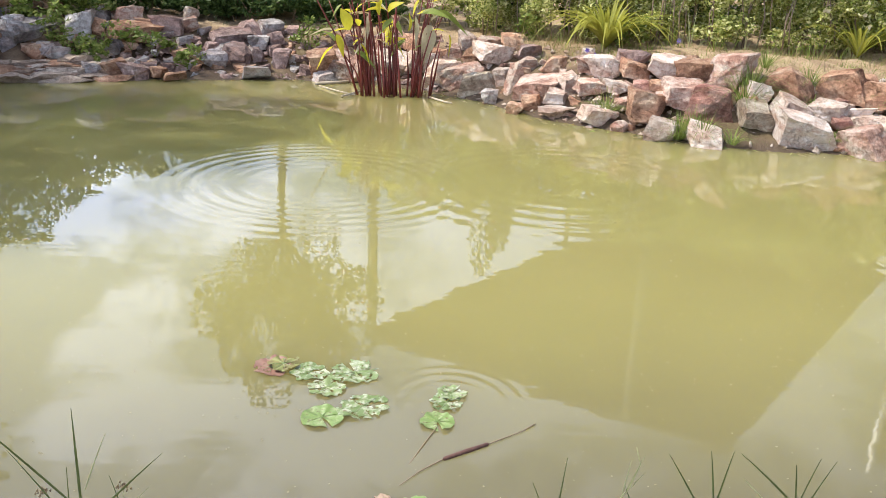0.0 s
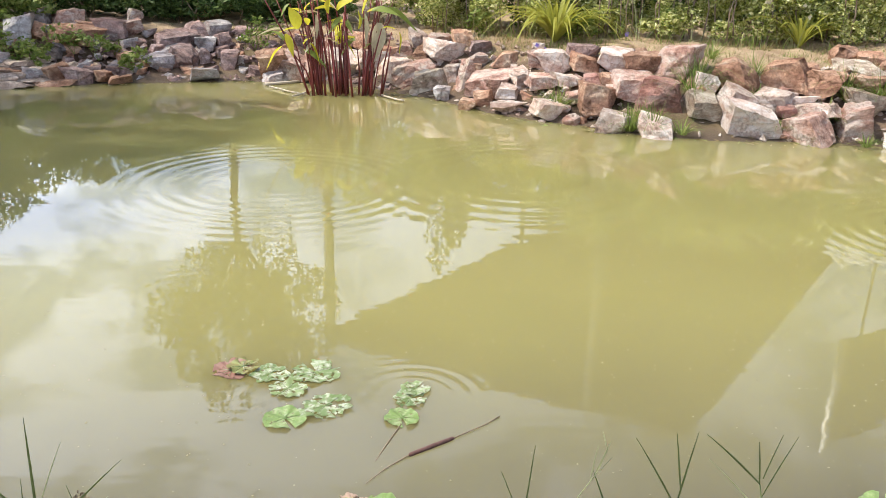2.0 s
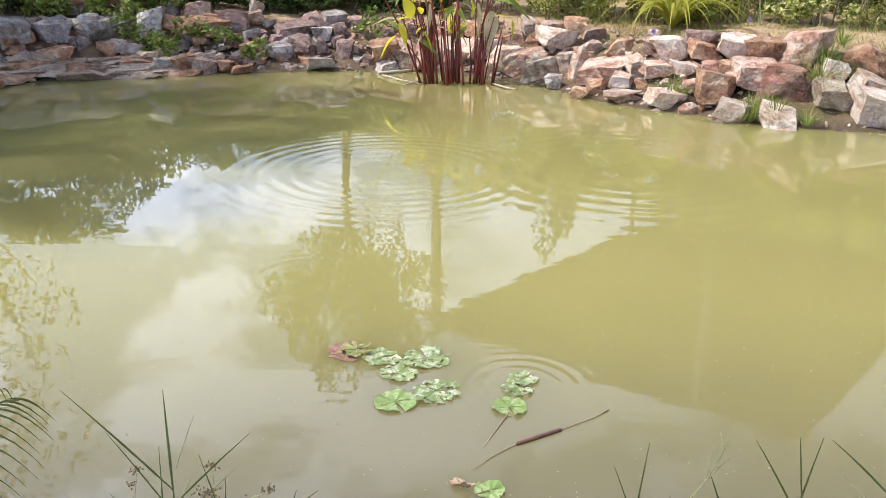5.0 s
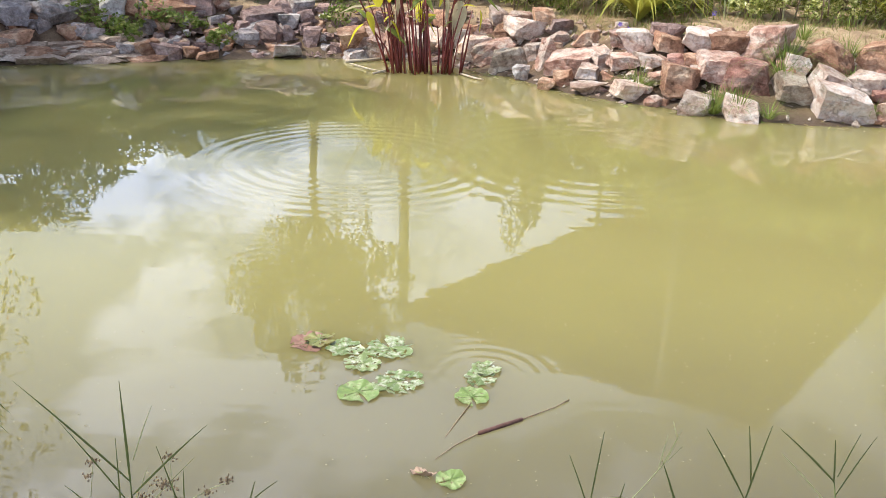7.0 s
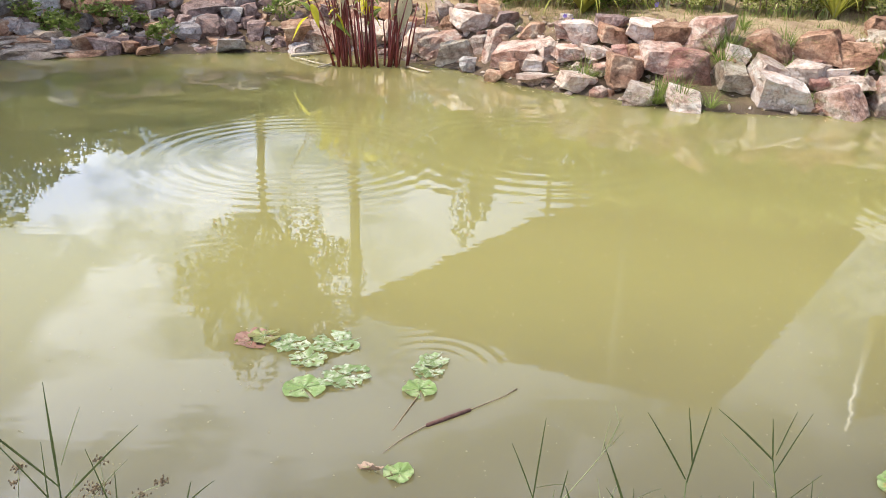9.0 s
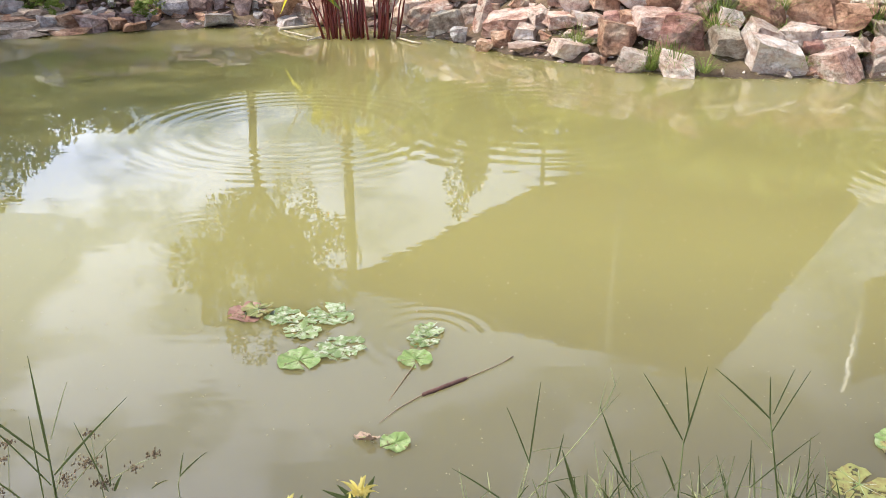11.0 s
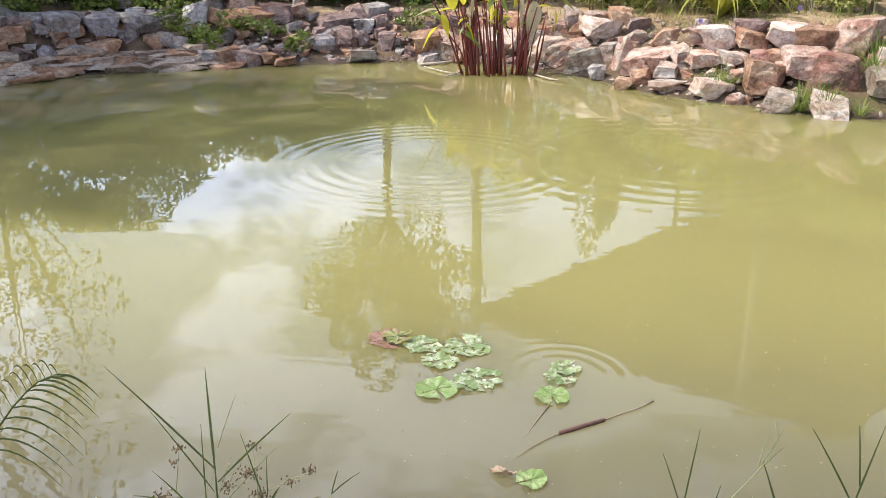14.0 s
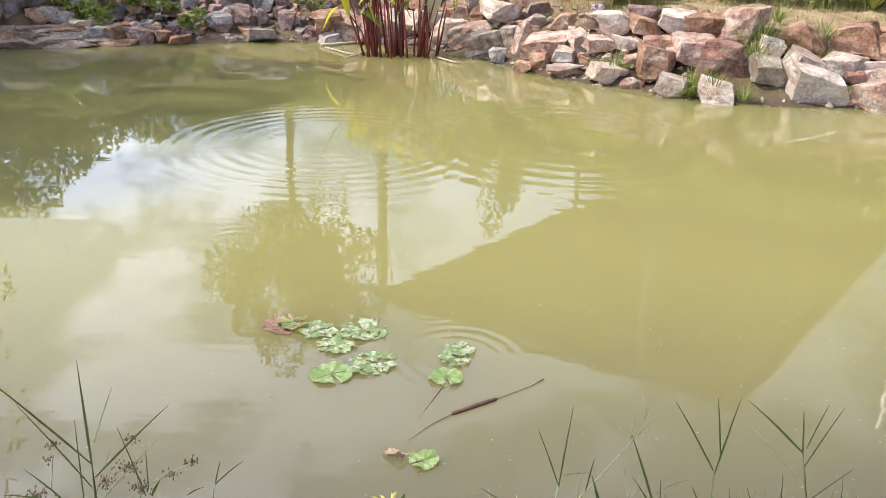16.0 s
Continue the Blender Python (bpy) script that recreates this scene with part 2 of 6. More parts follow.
def water_mat():
    """Muddy pond water: silt lit from within, a smooth skin over it, and rings spreading over the skin."""
    m, nt, b, _ = base_mat("muddy_pond_water")
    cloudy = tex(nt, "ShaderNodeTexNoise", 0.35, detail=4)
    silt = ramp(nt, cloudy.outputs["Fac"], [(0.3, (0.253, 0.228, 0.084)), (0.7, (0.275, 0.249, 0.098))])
    # dimmer light painted as darker, greyer colour towards the near bank, seen more steeply
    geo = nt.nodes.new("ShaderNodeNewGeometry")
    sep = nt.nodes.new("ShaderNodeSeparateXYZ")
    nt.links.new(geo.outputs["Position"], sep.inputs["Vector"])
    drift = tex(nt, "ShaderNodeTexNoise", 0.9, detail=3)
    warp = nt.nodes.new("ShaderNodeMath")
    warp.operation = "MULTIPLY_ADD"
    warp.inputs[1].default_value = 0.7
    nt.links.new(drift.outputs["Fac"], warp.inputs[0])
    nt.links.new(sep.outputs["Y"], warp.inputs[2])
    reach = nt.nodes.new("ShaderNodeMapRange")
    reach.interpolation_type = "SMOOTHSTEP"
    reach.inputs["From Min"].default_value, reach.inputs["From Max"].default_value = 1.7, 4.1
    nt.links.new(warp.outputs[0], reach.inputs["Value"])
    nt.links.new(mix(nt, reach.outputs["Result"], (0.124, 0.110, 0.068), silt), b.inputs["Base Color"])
    b.inputs["Roughness"].default_value = 0.0
    b.subsurface_method = "BURLEY"
    b.inputs["Subsurface Weight"].default_value = 0.8
    b.inputs["Subsurface Radius"].default_value = (0.50, 0.44, 0.25)
    b.inputs["Subsurface Scale"].default_value = 1.8
    b.inputs["IOR"].default_value = 1.45
    b.inputs["Specular IOR Level"].default_value = 0.5

    def maths(op, a, c=None):
        n = nt.nodes.new("ShaderNodeMath")
        n.operation = op
        for k, v in enumerate((a, c)):
            if v is None:
                continue
            if isinstance(v, (float, int)):
                n.inputs[k].default_value = v
            else:
                nt.links.new(v, n.inputs[k])
        return n.outputs[0]

    def ring(x, y, inner, outer, wave, height):
        d = nt.nodes.new("ShaderNodeVectorMath")
        d.operation = "DISTANCE"
        d.inputs[1].default_value = (x, y, 0)
        nt.links.new(geo.outputs["Position"], d.inputs[0])
        r = d.outputs["Value"]
        mid, half = (inner + outer) / 2, (outer - inner) / 2
        env = maths("DIVIDE", maths("SUBTRACT", r, mid), half)
        env = maths("POWER", 2.718, maths("MULTIPLY", maths("MULTIPLY", env, env), -1.6))
        return maths("MULTIPLY", maths("MULTIPLY", maths("SINE", maths("MULTIPLY", r, 6.2832 / wave)), env), height)
    total = None
    for spec in RINGS:
        w = ring(*spec)
        total = w if total is None else maths("ADD", total, w)
    swell = tex(nt, "ShaderNodeTexNoise", 1.0, detail=2, stretch=(1.6, 4.5, 1))
    fine = tex(nt, "ShaderNodeTexNoise", 6.0, detail=1, stretch=(0.7, 1.9, 1))
    # the far side lies calm under the bank
    calm = nt.nodes.new("ShaderNodeMapRange")
    calm.inputs["From Min"].default_value, calm.inputs["From Max"].default_value = 2.5, 6.5
    calm.inputs["To Min"].default_value, calm.inputs["To Max"].default_value = 1.3, 0.22
    nt.links.new(sep.outputs["Y"], calm.inputs["Value"])
    chop = tex(nt, "ShaderNodeTexNoise", 1.0, detail=1, stretch=(1.3, 13.0, 1))
    wind = maths("ADD", maths("MULTIPLY", chop.outputs["Fac"], 0.00022), maths("ADD", maths("MULTIPLY", swell.outputs["Fac"], 0.0005), maths("MULTIPLY", fine.outputs["Fac"], 0.00012)))
    total = maths("ADD", total, maths("MULTIPLY", wind, calm.outputs["Result"]))
    bump(nt, b, total, 1.0, 1.0)
    return m


# centre x, y; inner and outer radius; wave length; wave height
RINGS = [(-0.80, 5.7, 0.45, 1.35, 0.13, 0.0004), (-0.95, 3.6, 0.12, 0.40, 0.08, 0.00012), (0.08, 2.62, 0.08, 0.30, 0.06, 0.00016),
         (3.45, 4.6, 0.1, 0.9, 0.13, 0.0008), (0.95, 5.9, 0.5, 1.5, 0.19, 0.0006)]


def leaf_mat(name, a, b_col, c, rough=0.5, glow=0.35, vein=None):
    """Leaves: colour by chance leaf by leaf, light coming partly through."""
    m, nt, b, out = base_mat(name)
    geo = nt.nodes.new("ShaderNodeNewGeometry")
    col = ramp(nt, geo.outputs["Random Per Island"], [(0.0, a), (0.5, b_col), (1.0, c)])
    n = tex(nt, "ShaderNodeTexNoise", 30.0, detail=4)
    col = mix(nt, 0.35, col, ramp(nt, n.outputs["Fac"], [(0.3, (0.3, 0.3, 0.3)), (0.7, (0.7, 0.7, 0.7))]), "OVERLAY")
    if vein:
        n2 = tex(nt, "ShaderNodeTexNoise", 42.0, detail=6)
        col = mix(nt, ramp(nt, n2.outputs["Fac"], [(0.46, (0, 0, 0)), (0.70, (0.9, 0.9, 0.9))]), col, vein)
        n3 = tex(nt, "ShaderNodeTexNoise", 70.0, detail=4)
        col = mix(nt, ramp(nt, n3.outputs["Fac"], [(0.60, (0, 0, 0)), (0.68, (0.8, 0.8, 0.8))]), col, (0.16, 0.10, 0.05))
    nt.links.new(col, b.inputs["Base Color"])
    b.inputs["Roughness"].default_value = rough
    b.inputs["Specular IOR Level"].default_value = 0.35
    tr = nt.nodes.new("ShaderNodeBsdfTranslucent")
    nt.links.new(col, tr.inputs["Color"])
    ms = nt.nodes.new("ShaderNodeMixShader")
    ms.inputs["Fac"].default_value = glow
    nt.links.new(b.outputs["BSDF"], ms.inputs[1])
    nt.links.new(tr.outputs["BSDF"], ms.inputs[2])
    nt.links.new(ms.outputs["Shader"], out.inputs["Surface"])
    return m


def plain_mat(name, lo, hi, scale, rough=0.7, metal=0.0, bump_d=0.004, stretch=None):
    m, nt, b, _ = base_mat(name)
    n = tex(nt, "ShaderNodeTexNoise", scale, detail=6, stretch=stretch)
    nt.links.new(ramp(nt, n.outputs["Fac"], [(0.3, lo), (0.7, hi)]), b.inputs["Base Color"])
    b.inputs["Roughness"].default_value, b.inputs["Metallic"].default_value = rough, metal
    bump(nt, b, n.outputs["Fac"], 0.5, bump_d)
    return m


SOIL = soil_mat()
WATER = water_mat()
HEDGE_LEAF = leaf_mat("variegated_hedge_leaf", (0.11, 0.165, 0.03), (0.50, 0.53, 0.14), (0.92, 0.88, 0.50), glow=0.42)
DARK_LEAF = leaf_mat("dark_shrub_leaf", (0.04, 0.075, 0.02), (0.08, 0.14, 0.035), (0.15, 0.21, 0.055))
TREE_LEAF = leaf_mat("tree_leaf", (0.04, 0.07, 0.016), (0.07, 0.11, 0.022), (0.12, 0.16, 0.035))
STRAP_LEAF = leaf_mat("yellow_green_strap_leaf", (0.18, 0.21, 0.03), (0.36, 0.37, 0.06), (0.56, 0.52, 0.12), glow=0.45)
GRASS = leaf_mat("fresh_grass", (0.11, 0.17, 0.03), (0.22, 0.29, 0.06), (0.38, 0.40, 0.13))
DRY_GRASS = leaf_mat("dry_grass", (0.26, 0.20, 0.09), (0.36, 0.29, 0.14), (0.46, 0.38, 0.20))
BLADE = leaf_mat("near_grass_blade", (0.055, 0.085, 0.025), (0.11, 0.145, 0.045), (0.21, 0.235, 0.09), glow=0.25)
WISP = leaf_mat("pale_grass_stalk", (0.25, 0.27, 0.12), (0.34, 0.35, 0.17), (0.42, 0.42, 0.24), glow=0.2)
PLANT_LEAF = leaf_mat("yellow_plant_leaf", (0.46, 0.52, 0.05), (0.70, 0.66, 0.06), (0.82, 0.70, 0.08), glow=0.55)
PALE_LEAF = leaf_mat("cream_withered_leaf", (0.55, 0.48, 0.30), (0.62, 0.56, 0.38), (0.66, 0.60, 0.44), glow=0.4)
PAD = leaf_mat("lily_pad_green", (0.17, 0.24, 0.085), (0.22, 0.29, 0.11), (0.28, 0.34, 0.14), rough=0.35, glow=0.1, vein=(0.62, 0.63, 0.50))
PAD_FRESH = leaf_mat("fresh_lily_pad", (0.15, 0.235, 0.075), (0.19, 0.28, 0.085), (0.24, 0.32, 0.11), rough=0.3, glow=0.1, vein=(0.40, 0.46, 0.24))
PAD_YELLOW = leaf_mat("yellowing_lily_pad", (0.22, 0.25, 0.085), (0.29, 0.29, 0.10), (0.35, 0.32, 0.12), rough=0.45, glow=0.1, vein=(0.22, 0.15, 0.06))
PAD_BROWN = leaf_mat("rotting_lily_pad", (0.10, 0.055, 0.04), (0.16, 0.085, 0.065), (0.30, 0.16, 0.12), rough=0.5, glow=0.05, vein=(0.30, 0.19, 0.14))
PAD_TAN = leaf_mat("dead_tan_leaf", (0.34, 0.23, 0.16), (0.40, 0.28, 0.20), (0.46, 0.33, 0.24), rough=0.6, glow=0.1)
PETAL = leaf_mat("yellow_petal", (0.72, 0.58, 0.12), (0.76, 0.64, 0.18), (0.80, 0.72, 0.30), glow=0.35)
RED_STEM = plain_mat("dark_red_stem", (0.09, 0.016, 0.014), (0.26, 0.05, 0.04), 9.0, 0.4, stretch=(1, 1, 0.25))
BARK = plain_mat("tree_bark", (0.05, 0.035, 0.025), (0.13, 0.10, 0.075), 14.0, 0.95, bump_d=0.02, stretch=(1, 1, 0.3))
TWIG = plain_mat("dry_twig", (0.16, 0.11, 0.07), (0.30, 0.23, 0.16), 20.0, 0.9)
CATTAIL = plain_mat("brown_seed_spike", (0.09, 0.042, 0.032), (0.15, 0.08, 0.062), 60.0, 0.95)
STALK = plain_mat("wet_brown_stalk", (0.20, 0.14, 0.08), (0.30, 0.22, 0.13), 25.0, 0.6)
BLEACHED = plain_mat("bleached_wood", (0.42, 0.34, 0.24), (0.62, 0.54, 0.42), 12.0, 0.85, stretch=(0.2, 1, 1))
ROOF_METAL = plain_mat("brown_roof_sheet", (0.10, 0.075, 0.055), (0.16, 0.125, 0.095), 2.0, 0.6)
POST_METAL = plain_mat("painted_post", (0.08, 0.07, 0.055), (0.12, 0.11, 0.09), 5.0, 0.6)
BRIGHT_METAL = plain_mat("bright_aluminium", (0.80, 0.80, 0.78), (0.92, 0.92, 0.90), 12.0, 0.62, 1.0, 0.001)
SHEET = leaf_mat("white_plastic_sheet", (0.80, 0.81, 0.80), (0.82, 0.83, 0.82), (0.84, 0.85, 0.84), rough=0.4, glow=0.45)
SEED = plain_mat("brown_seed_head", (0.13, 0.09, 0.05), (0.26, 0.19, 0.11), 80.0, 0.9)
FLECK = plain_mat("floating_fleck", (0.24, 0.20, 0.10), (0.42, 0.37, 0.22), 30.0, 0.8)
VIOLET = leaf_mat("violet_petal", (0.22, 0.16, 0.48), (0.30, 0.22, 0.58), (0.38, 0.30, 0.66), glow=0.3)


# ---- mesh tools ----
def link_mesh(name, verts, faces, material, parent=None, label="", smooth=False):
    me = bpy.data.meshes.new(name)
    if isinstance(verts, np.ndarray):
        n, sides = len(faces), faces.shape[1]
        me.vertices.add(len(verts))
        me.vertices.foreach_set("co", np.ascontiguousarray(verts, np.float32).ravel())
        me.loops.add(n * sides)
        me.loops.foreach_set("vertex_index", np.ascontiguousarray(faces, np.int32).ravel())
        me.polygons.add(n)
        me.polygons.foreach_set("loop_start", np.arange(n, dtype=np.int32) * sides)
        me.update(calc_edges=True)
    else:
        me.from_pydata(verts, [], faces)
    me.materials.append(material)
    if smooth:
        me.polygons.foreach_set("use_smooth", [True] * len(me.polygons))
    me.update()
    ob = new(name, me)
    if parent:
        ob.parent = parent
    if label:
        tagged(ob, label)
    return ob


def part(name, bm, material, parent, label="", smooth=False):
    me = bpy.data.meshes.new(name)
    bm.to_mesh(me)
    bm.free()
    me.materials.append(material)
    if smooth:
        me.polygons.foreach_set("use_smooth", [True] * len(me.polygons))
    ob = new(name, me)
    ob.parent = parent
    if label:
        tagged(ob, label)
    return ob


def thing(name, x, y, z, label, category, group="", kind=""):
    ob = new(name)
    ob.empty_display_size = 0.1
    ob.location = (x, y, z)
    return tagged(ob, label, category, group, kind)


def tube(pts, radii, sides=7):
    """Verts and faces of a tapered, closed tube along points."""
    vs, fs = [], []
    pts = [Vector(q) for q in pts]
    for k, q in enumerate(pts):
        d = (pts[min(k + 1, len(pts) - 1)] - pts[max(k - 1, 0)]).normalized()
        side = d.cross(Vector((0.31, 0.93, 0.17))).normalized()
        up = d.cross(side)
        for j in range(sides):
            a = 2 * math.pi * j / sides
            vs.append(q + (side * math.cos(a) + up * math.sin(a)) * radii[k])
    for k in range(len(pts) - 1):
        for j in range(sides):
            a, b = k * sides + j, k * sides + (j + 1) % sides
            fs.append((a, b, b + sides, a + sides))
    fs.append(tuple(range(sides))[::-1])
    fs.append(tuple(range((len(pts) - 1) * sides, len(pts) * sides)))
    return vs, fs


def ribbon(base, tip, width, sag=0.0, side=None, steps=6, fold=0.25):
    """A grass blade or strap leaf: a folded, tapering strip that bends by sag along its way."""
    base, tip = Vector(base), Vector(tip)
    d = tip - base
    if side is None:
        side = d.cross(Vector((0, 1, 0.15)))
    side = Vector(side).normalized()
    nrm = d.cross(side).normalized()
    vs, fs = [], []
    for k in range(steps + 1):
        s = k / steps
        q = base + d * s + Vector((0, 0, sag)) * (4 * s * (1 - s))
        w = width * 0.5 * (0.55 + 0.45 * min(1, s * 4)) * (1 - s ** 2.2) + 0.0004
        vs += [q - side * w, q + nrm * w * fold, q + side * w]
    for k in range(steps):
        a = 3 * k
        fs += [(a, a + 1, a + 4, a + 3), (a + 1, a + 2, a + 5, a + 4)]
    return vs, fs


def gather(pieces):
    vs, fs = [], []
    for v, f in pieces:
        n = len(vs)
        vs += v
        fs += [tuple(i + n for i in q) for q in f]
    return vs, fs


def leaf_cloud(name, centres, size, material, parent, rng, droop=0.2, slim=0.5, label=""):
    """Many small folded leaves, one island each, at the given places."""
    n = len(centres)
    c = np.asarray(centres, float)
    ax = rng.normal(size=(n, 3)); ax[:, 2] = ax[:, 2] * 0.6 - droop
    ax /= np.linalg.norm(ax, axis=1)[:, None]
    sd = np.cross(ax, rng.normal(size=(n, 3)) + np.array([0, 0, 1.2])); sd /= np.linalg.norm(sd, axis=1)[:, None]
    nr = np.cross(ax, sd)
    ln = size * rng.uniform(0.6, 1.35, n)[:, None]
    v = np.stack([c - ax * ln * 0.5, c - sd * ln * slim * 0.5 + nr * ln * 0.10, c + ax * ln * 0.5 - nr * ln * 0.12,
                  c + sd * ln * slim * 0.5 + nr * ln * 0.10], 1).reshape(-1, 3)
    i = np.arange(n) * 4
    f = np.concatenate([np.stack([i, i + 1, i + 2], 1), np.stack([i, i + 2, i + 3], 1)])
    return link_mesh(name, v, f, material, parent, label)


def blob_points(rng, n, centre, radii, clumps=9, clump=0.42, shell=0.55):
    """Leaf places in uneven clumps round a centre, leaving gaps."""
    cs = rng.normal(size=(clumps, 3)); cs /= np.linalg.norm(cs, axis=1)[:, None]
    cs *= rng.uniform(shell, 1.0, clumps)[:, None]
    k = rng.integers(0, clumps, n)
    q = rng.normal(size=(n, 3)); q /= np.linalg.norm(q, axis=1)[:, None]
    q *= rng.uniform(0.55, 1.0, n)[:, None] ** 0.6 * clump * rng.uniform(0.6, 1.25, clumps)[k][:, None]
    return np.asarray(centre) + (cs[k] + q) * np.asarray(radii)


# ---- ground: one sheet with the pond hollowed out of it ----
SHORE = [(-8.6, 6.3), (-7.0, 8.1), (-5.9, 9.1), (-5.0, 10.0), (-4.4, 10.2), (-3.6, 10.5), (-2.9, 10.7), (-2.2, 10.95), (-1.3, 10.9),
         (-0.4, 10.6), (0.05, 10.2), (0.46, 9.75), (0.78, 9.2), (1.15, 8.7), (1.5, 8.35), (2.0, 8.0), (2.5, 7.62), (3.1, 7.45),
         (3.6, 7.36), (4.2, 7.2), (5.2, 7.02), (6.5, 6.7), (8.0, 6.0), (9.0, 4.4), (8.2, 2.4), (5.5, 1.5), (2.5, 1.52), (0.0, 1.50),
         (-2.5, 1.46), (-5.5, 1.7), (-8.2, 3.0), (-9.2, 4.8)]


def shore_distance(x, y):
    """Metres from the waterline, negative over the water."""
    p = np.stack([np.asarray(x, float), np.asarray(y, float)], -1)
    best, inside = np.full(p.shape[:-1], 1e9), np.zeros(p.shape[:-1], bool)
    for (ax, ay), (bx, by) in zip(SHORE, SHORE[1:] + SHORE[:1]):
        e = np.array([bx - ax, by - ay])
        w = p - np.array([ax, ay])
        s = np.clip((w @ e) / (e @ e), 0, 1)
        best = np.minimum(best, np.linalg.norm(w - s[..., None] * e, axis=-1))
        cross = ((ay > p[..., 1]) != (by > p[..., 1])) & (p[..., 0] < (bx - ax) * (p[..., 1] - ay) / (by - ay + 1e-12) + ax)
        inside ^= cross
    return np.where(inside, -best, best)


def ground_z(x, y):
    x, y = np.asarray(x, float), np.asarray(y, float)
    d = shore_distance(x, y)
    far = np.clip((y - 3.0) / 2.0, 0, 1)
    left = np.clip((-1.0 - x) / 2.0, 0, 1)
    beach = np.clip((-3.9 - x) / 0.8, 0, 1)
    deep = np.where(d > 0, np.minimum(d, 0.24) * 0.40 + np.maximum(d - 0.24, 0), d)
    rise = (0.60 - 0.10 * left) * deep
    rise = (1 - beach) * rise + beach * np.maximum(0.24 * d, 0.16 + 0.95 * (d - 0.66))
    bank = np.minimum(rise, 0.56 + 0.06 * np.clip(d - 0.9, 0, 3))
    near = 0.16 * (1 - np.exp(-np.maximum(d, 0) / 0.35)) + 0.04 * np.clip(d, 0, 3)
    out = far * bank + (1 - far) * near
    return np.where(d < 0, np.maximum(d * 0.5, -0.7), out)


def spread(lo, hi, step, reach):
    mid = np.arange(lo, hi + step / 2, step)
    arm = np.cumsum(step * 1.25 ** np.arange(1, 60))
    arm = arm[arm < reach]
    return np.concatenate([(lo - arm)[::-1], mid, hi + arm])


gx, gy = np.meshgrid(spread(-10, 10, 0.14, 900), spread(-1, 14, 0.14, 900), indexing="ij")
gz = ground_z(gx, gy)
rough_xy = np.sin(gx * 5.1 + np.sin(gy * 3.7)) * np.sin(gy * 6.3 + 1.3 * np.sin(gx * 2.9))
shore_rough = np.sin(gx * 2.3 + 1.7 * np.sin(gy * 1.9)) + 0.7 * np.sin(gx * 7.9 + gy * 5.3) + 0.5 * np.sin(gx * 17.3 - gy * 11.9 + rough_xy)
gz = gz + np.where(gz > 0.03, 0.03 * rough_xy, 0) + np.where((gy > 6) & (gz > -0.3), 0.022 * shore_rough, 0)
nx, ny = gx.shape
ids = np.arange(nx * ny).reshape(nx, ny)
quads = np.stack([ids[:-1, :-1], ids[1:, :-1], ids[1:, 1:], ids[:-1, 1:]], -1).reshape(-1, 4)
ground = link_mesh("ground", np.stack([gx, gy, gz], -1).reshape(-1, 3), quads, SOIL, smooth=True)
tagged(ground, "bare reddish earth bank with dry grass round the pond", "ground", kind="structure")

wx, wy = np.meshgrid(np.linspace(-10, 10, 41), np.linspace(0.6, 11.6, 23), indexing="ij")
wid = np.arange(wx.size).reshape(wx.shape)
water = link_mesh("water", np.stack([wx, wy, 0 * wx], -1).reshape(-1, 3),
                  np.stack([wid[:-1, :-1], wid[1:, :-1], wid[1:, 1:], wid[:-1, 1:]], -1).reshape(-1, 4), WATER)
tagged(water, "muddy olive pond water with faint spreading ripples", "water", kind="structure")


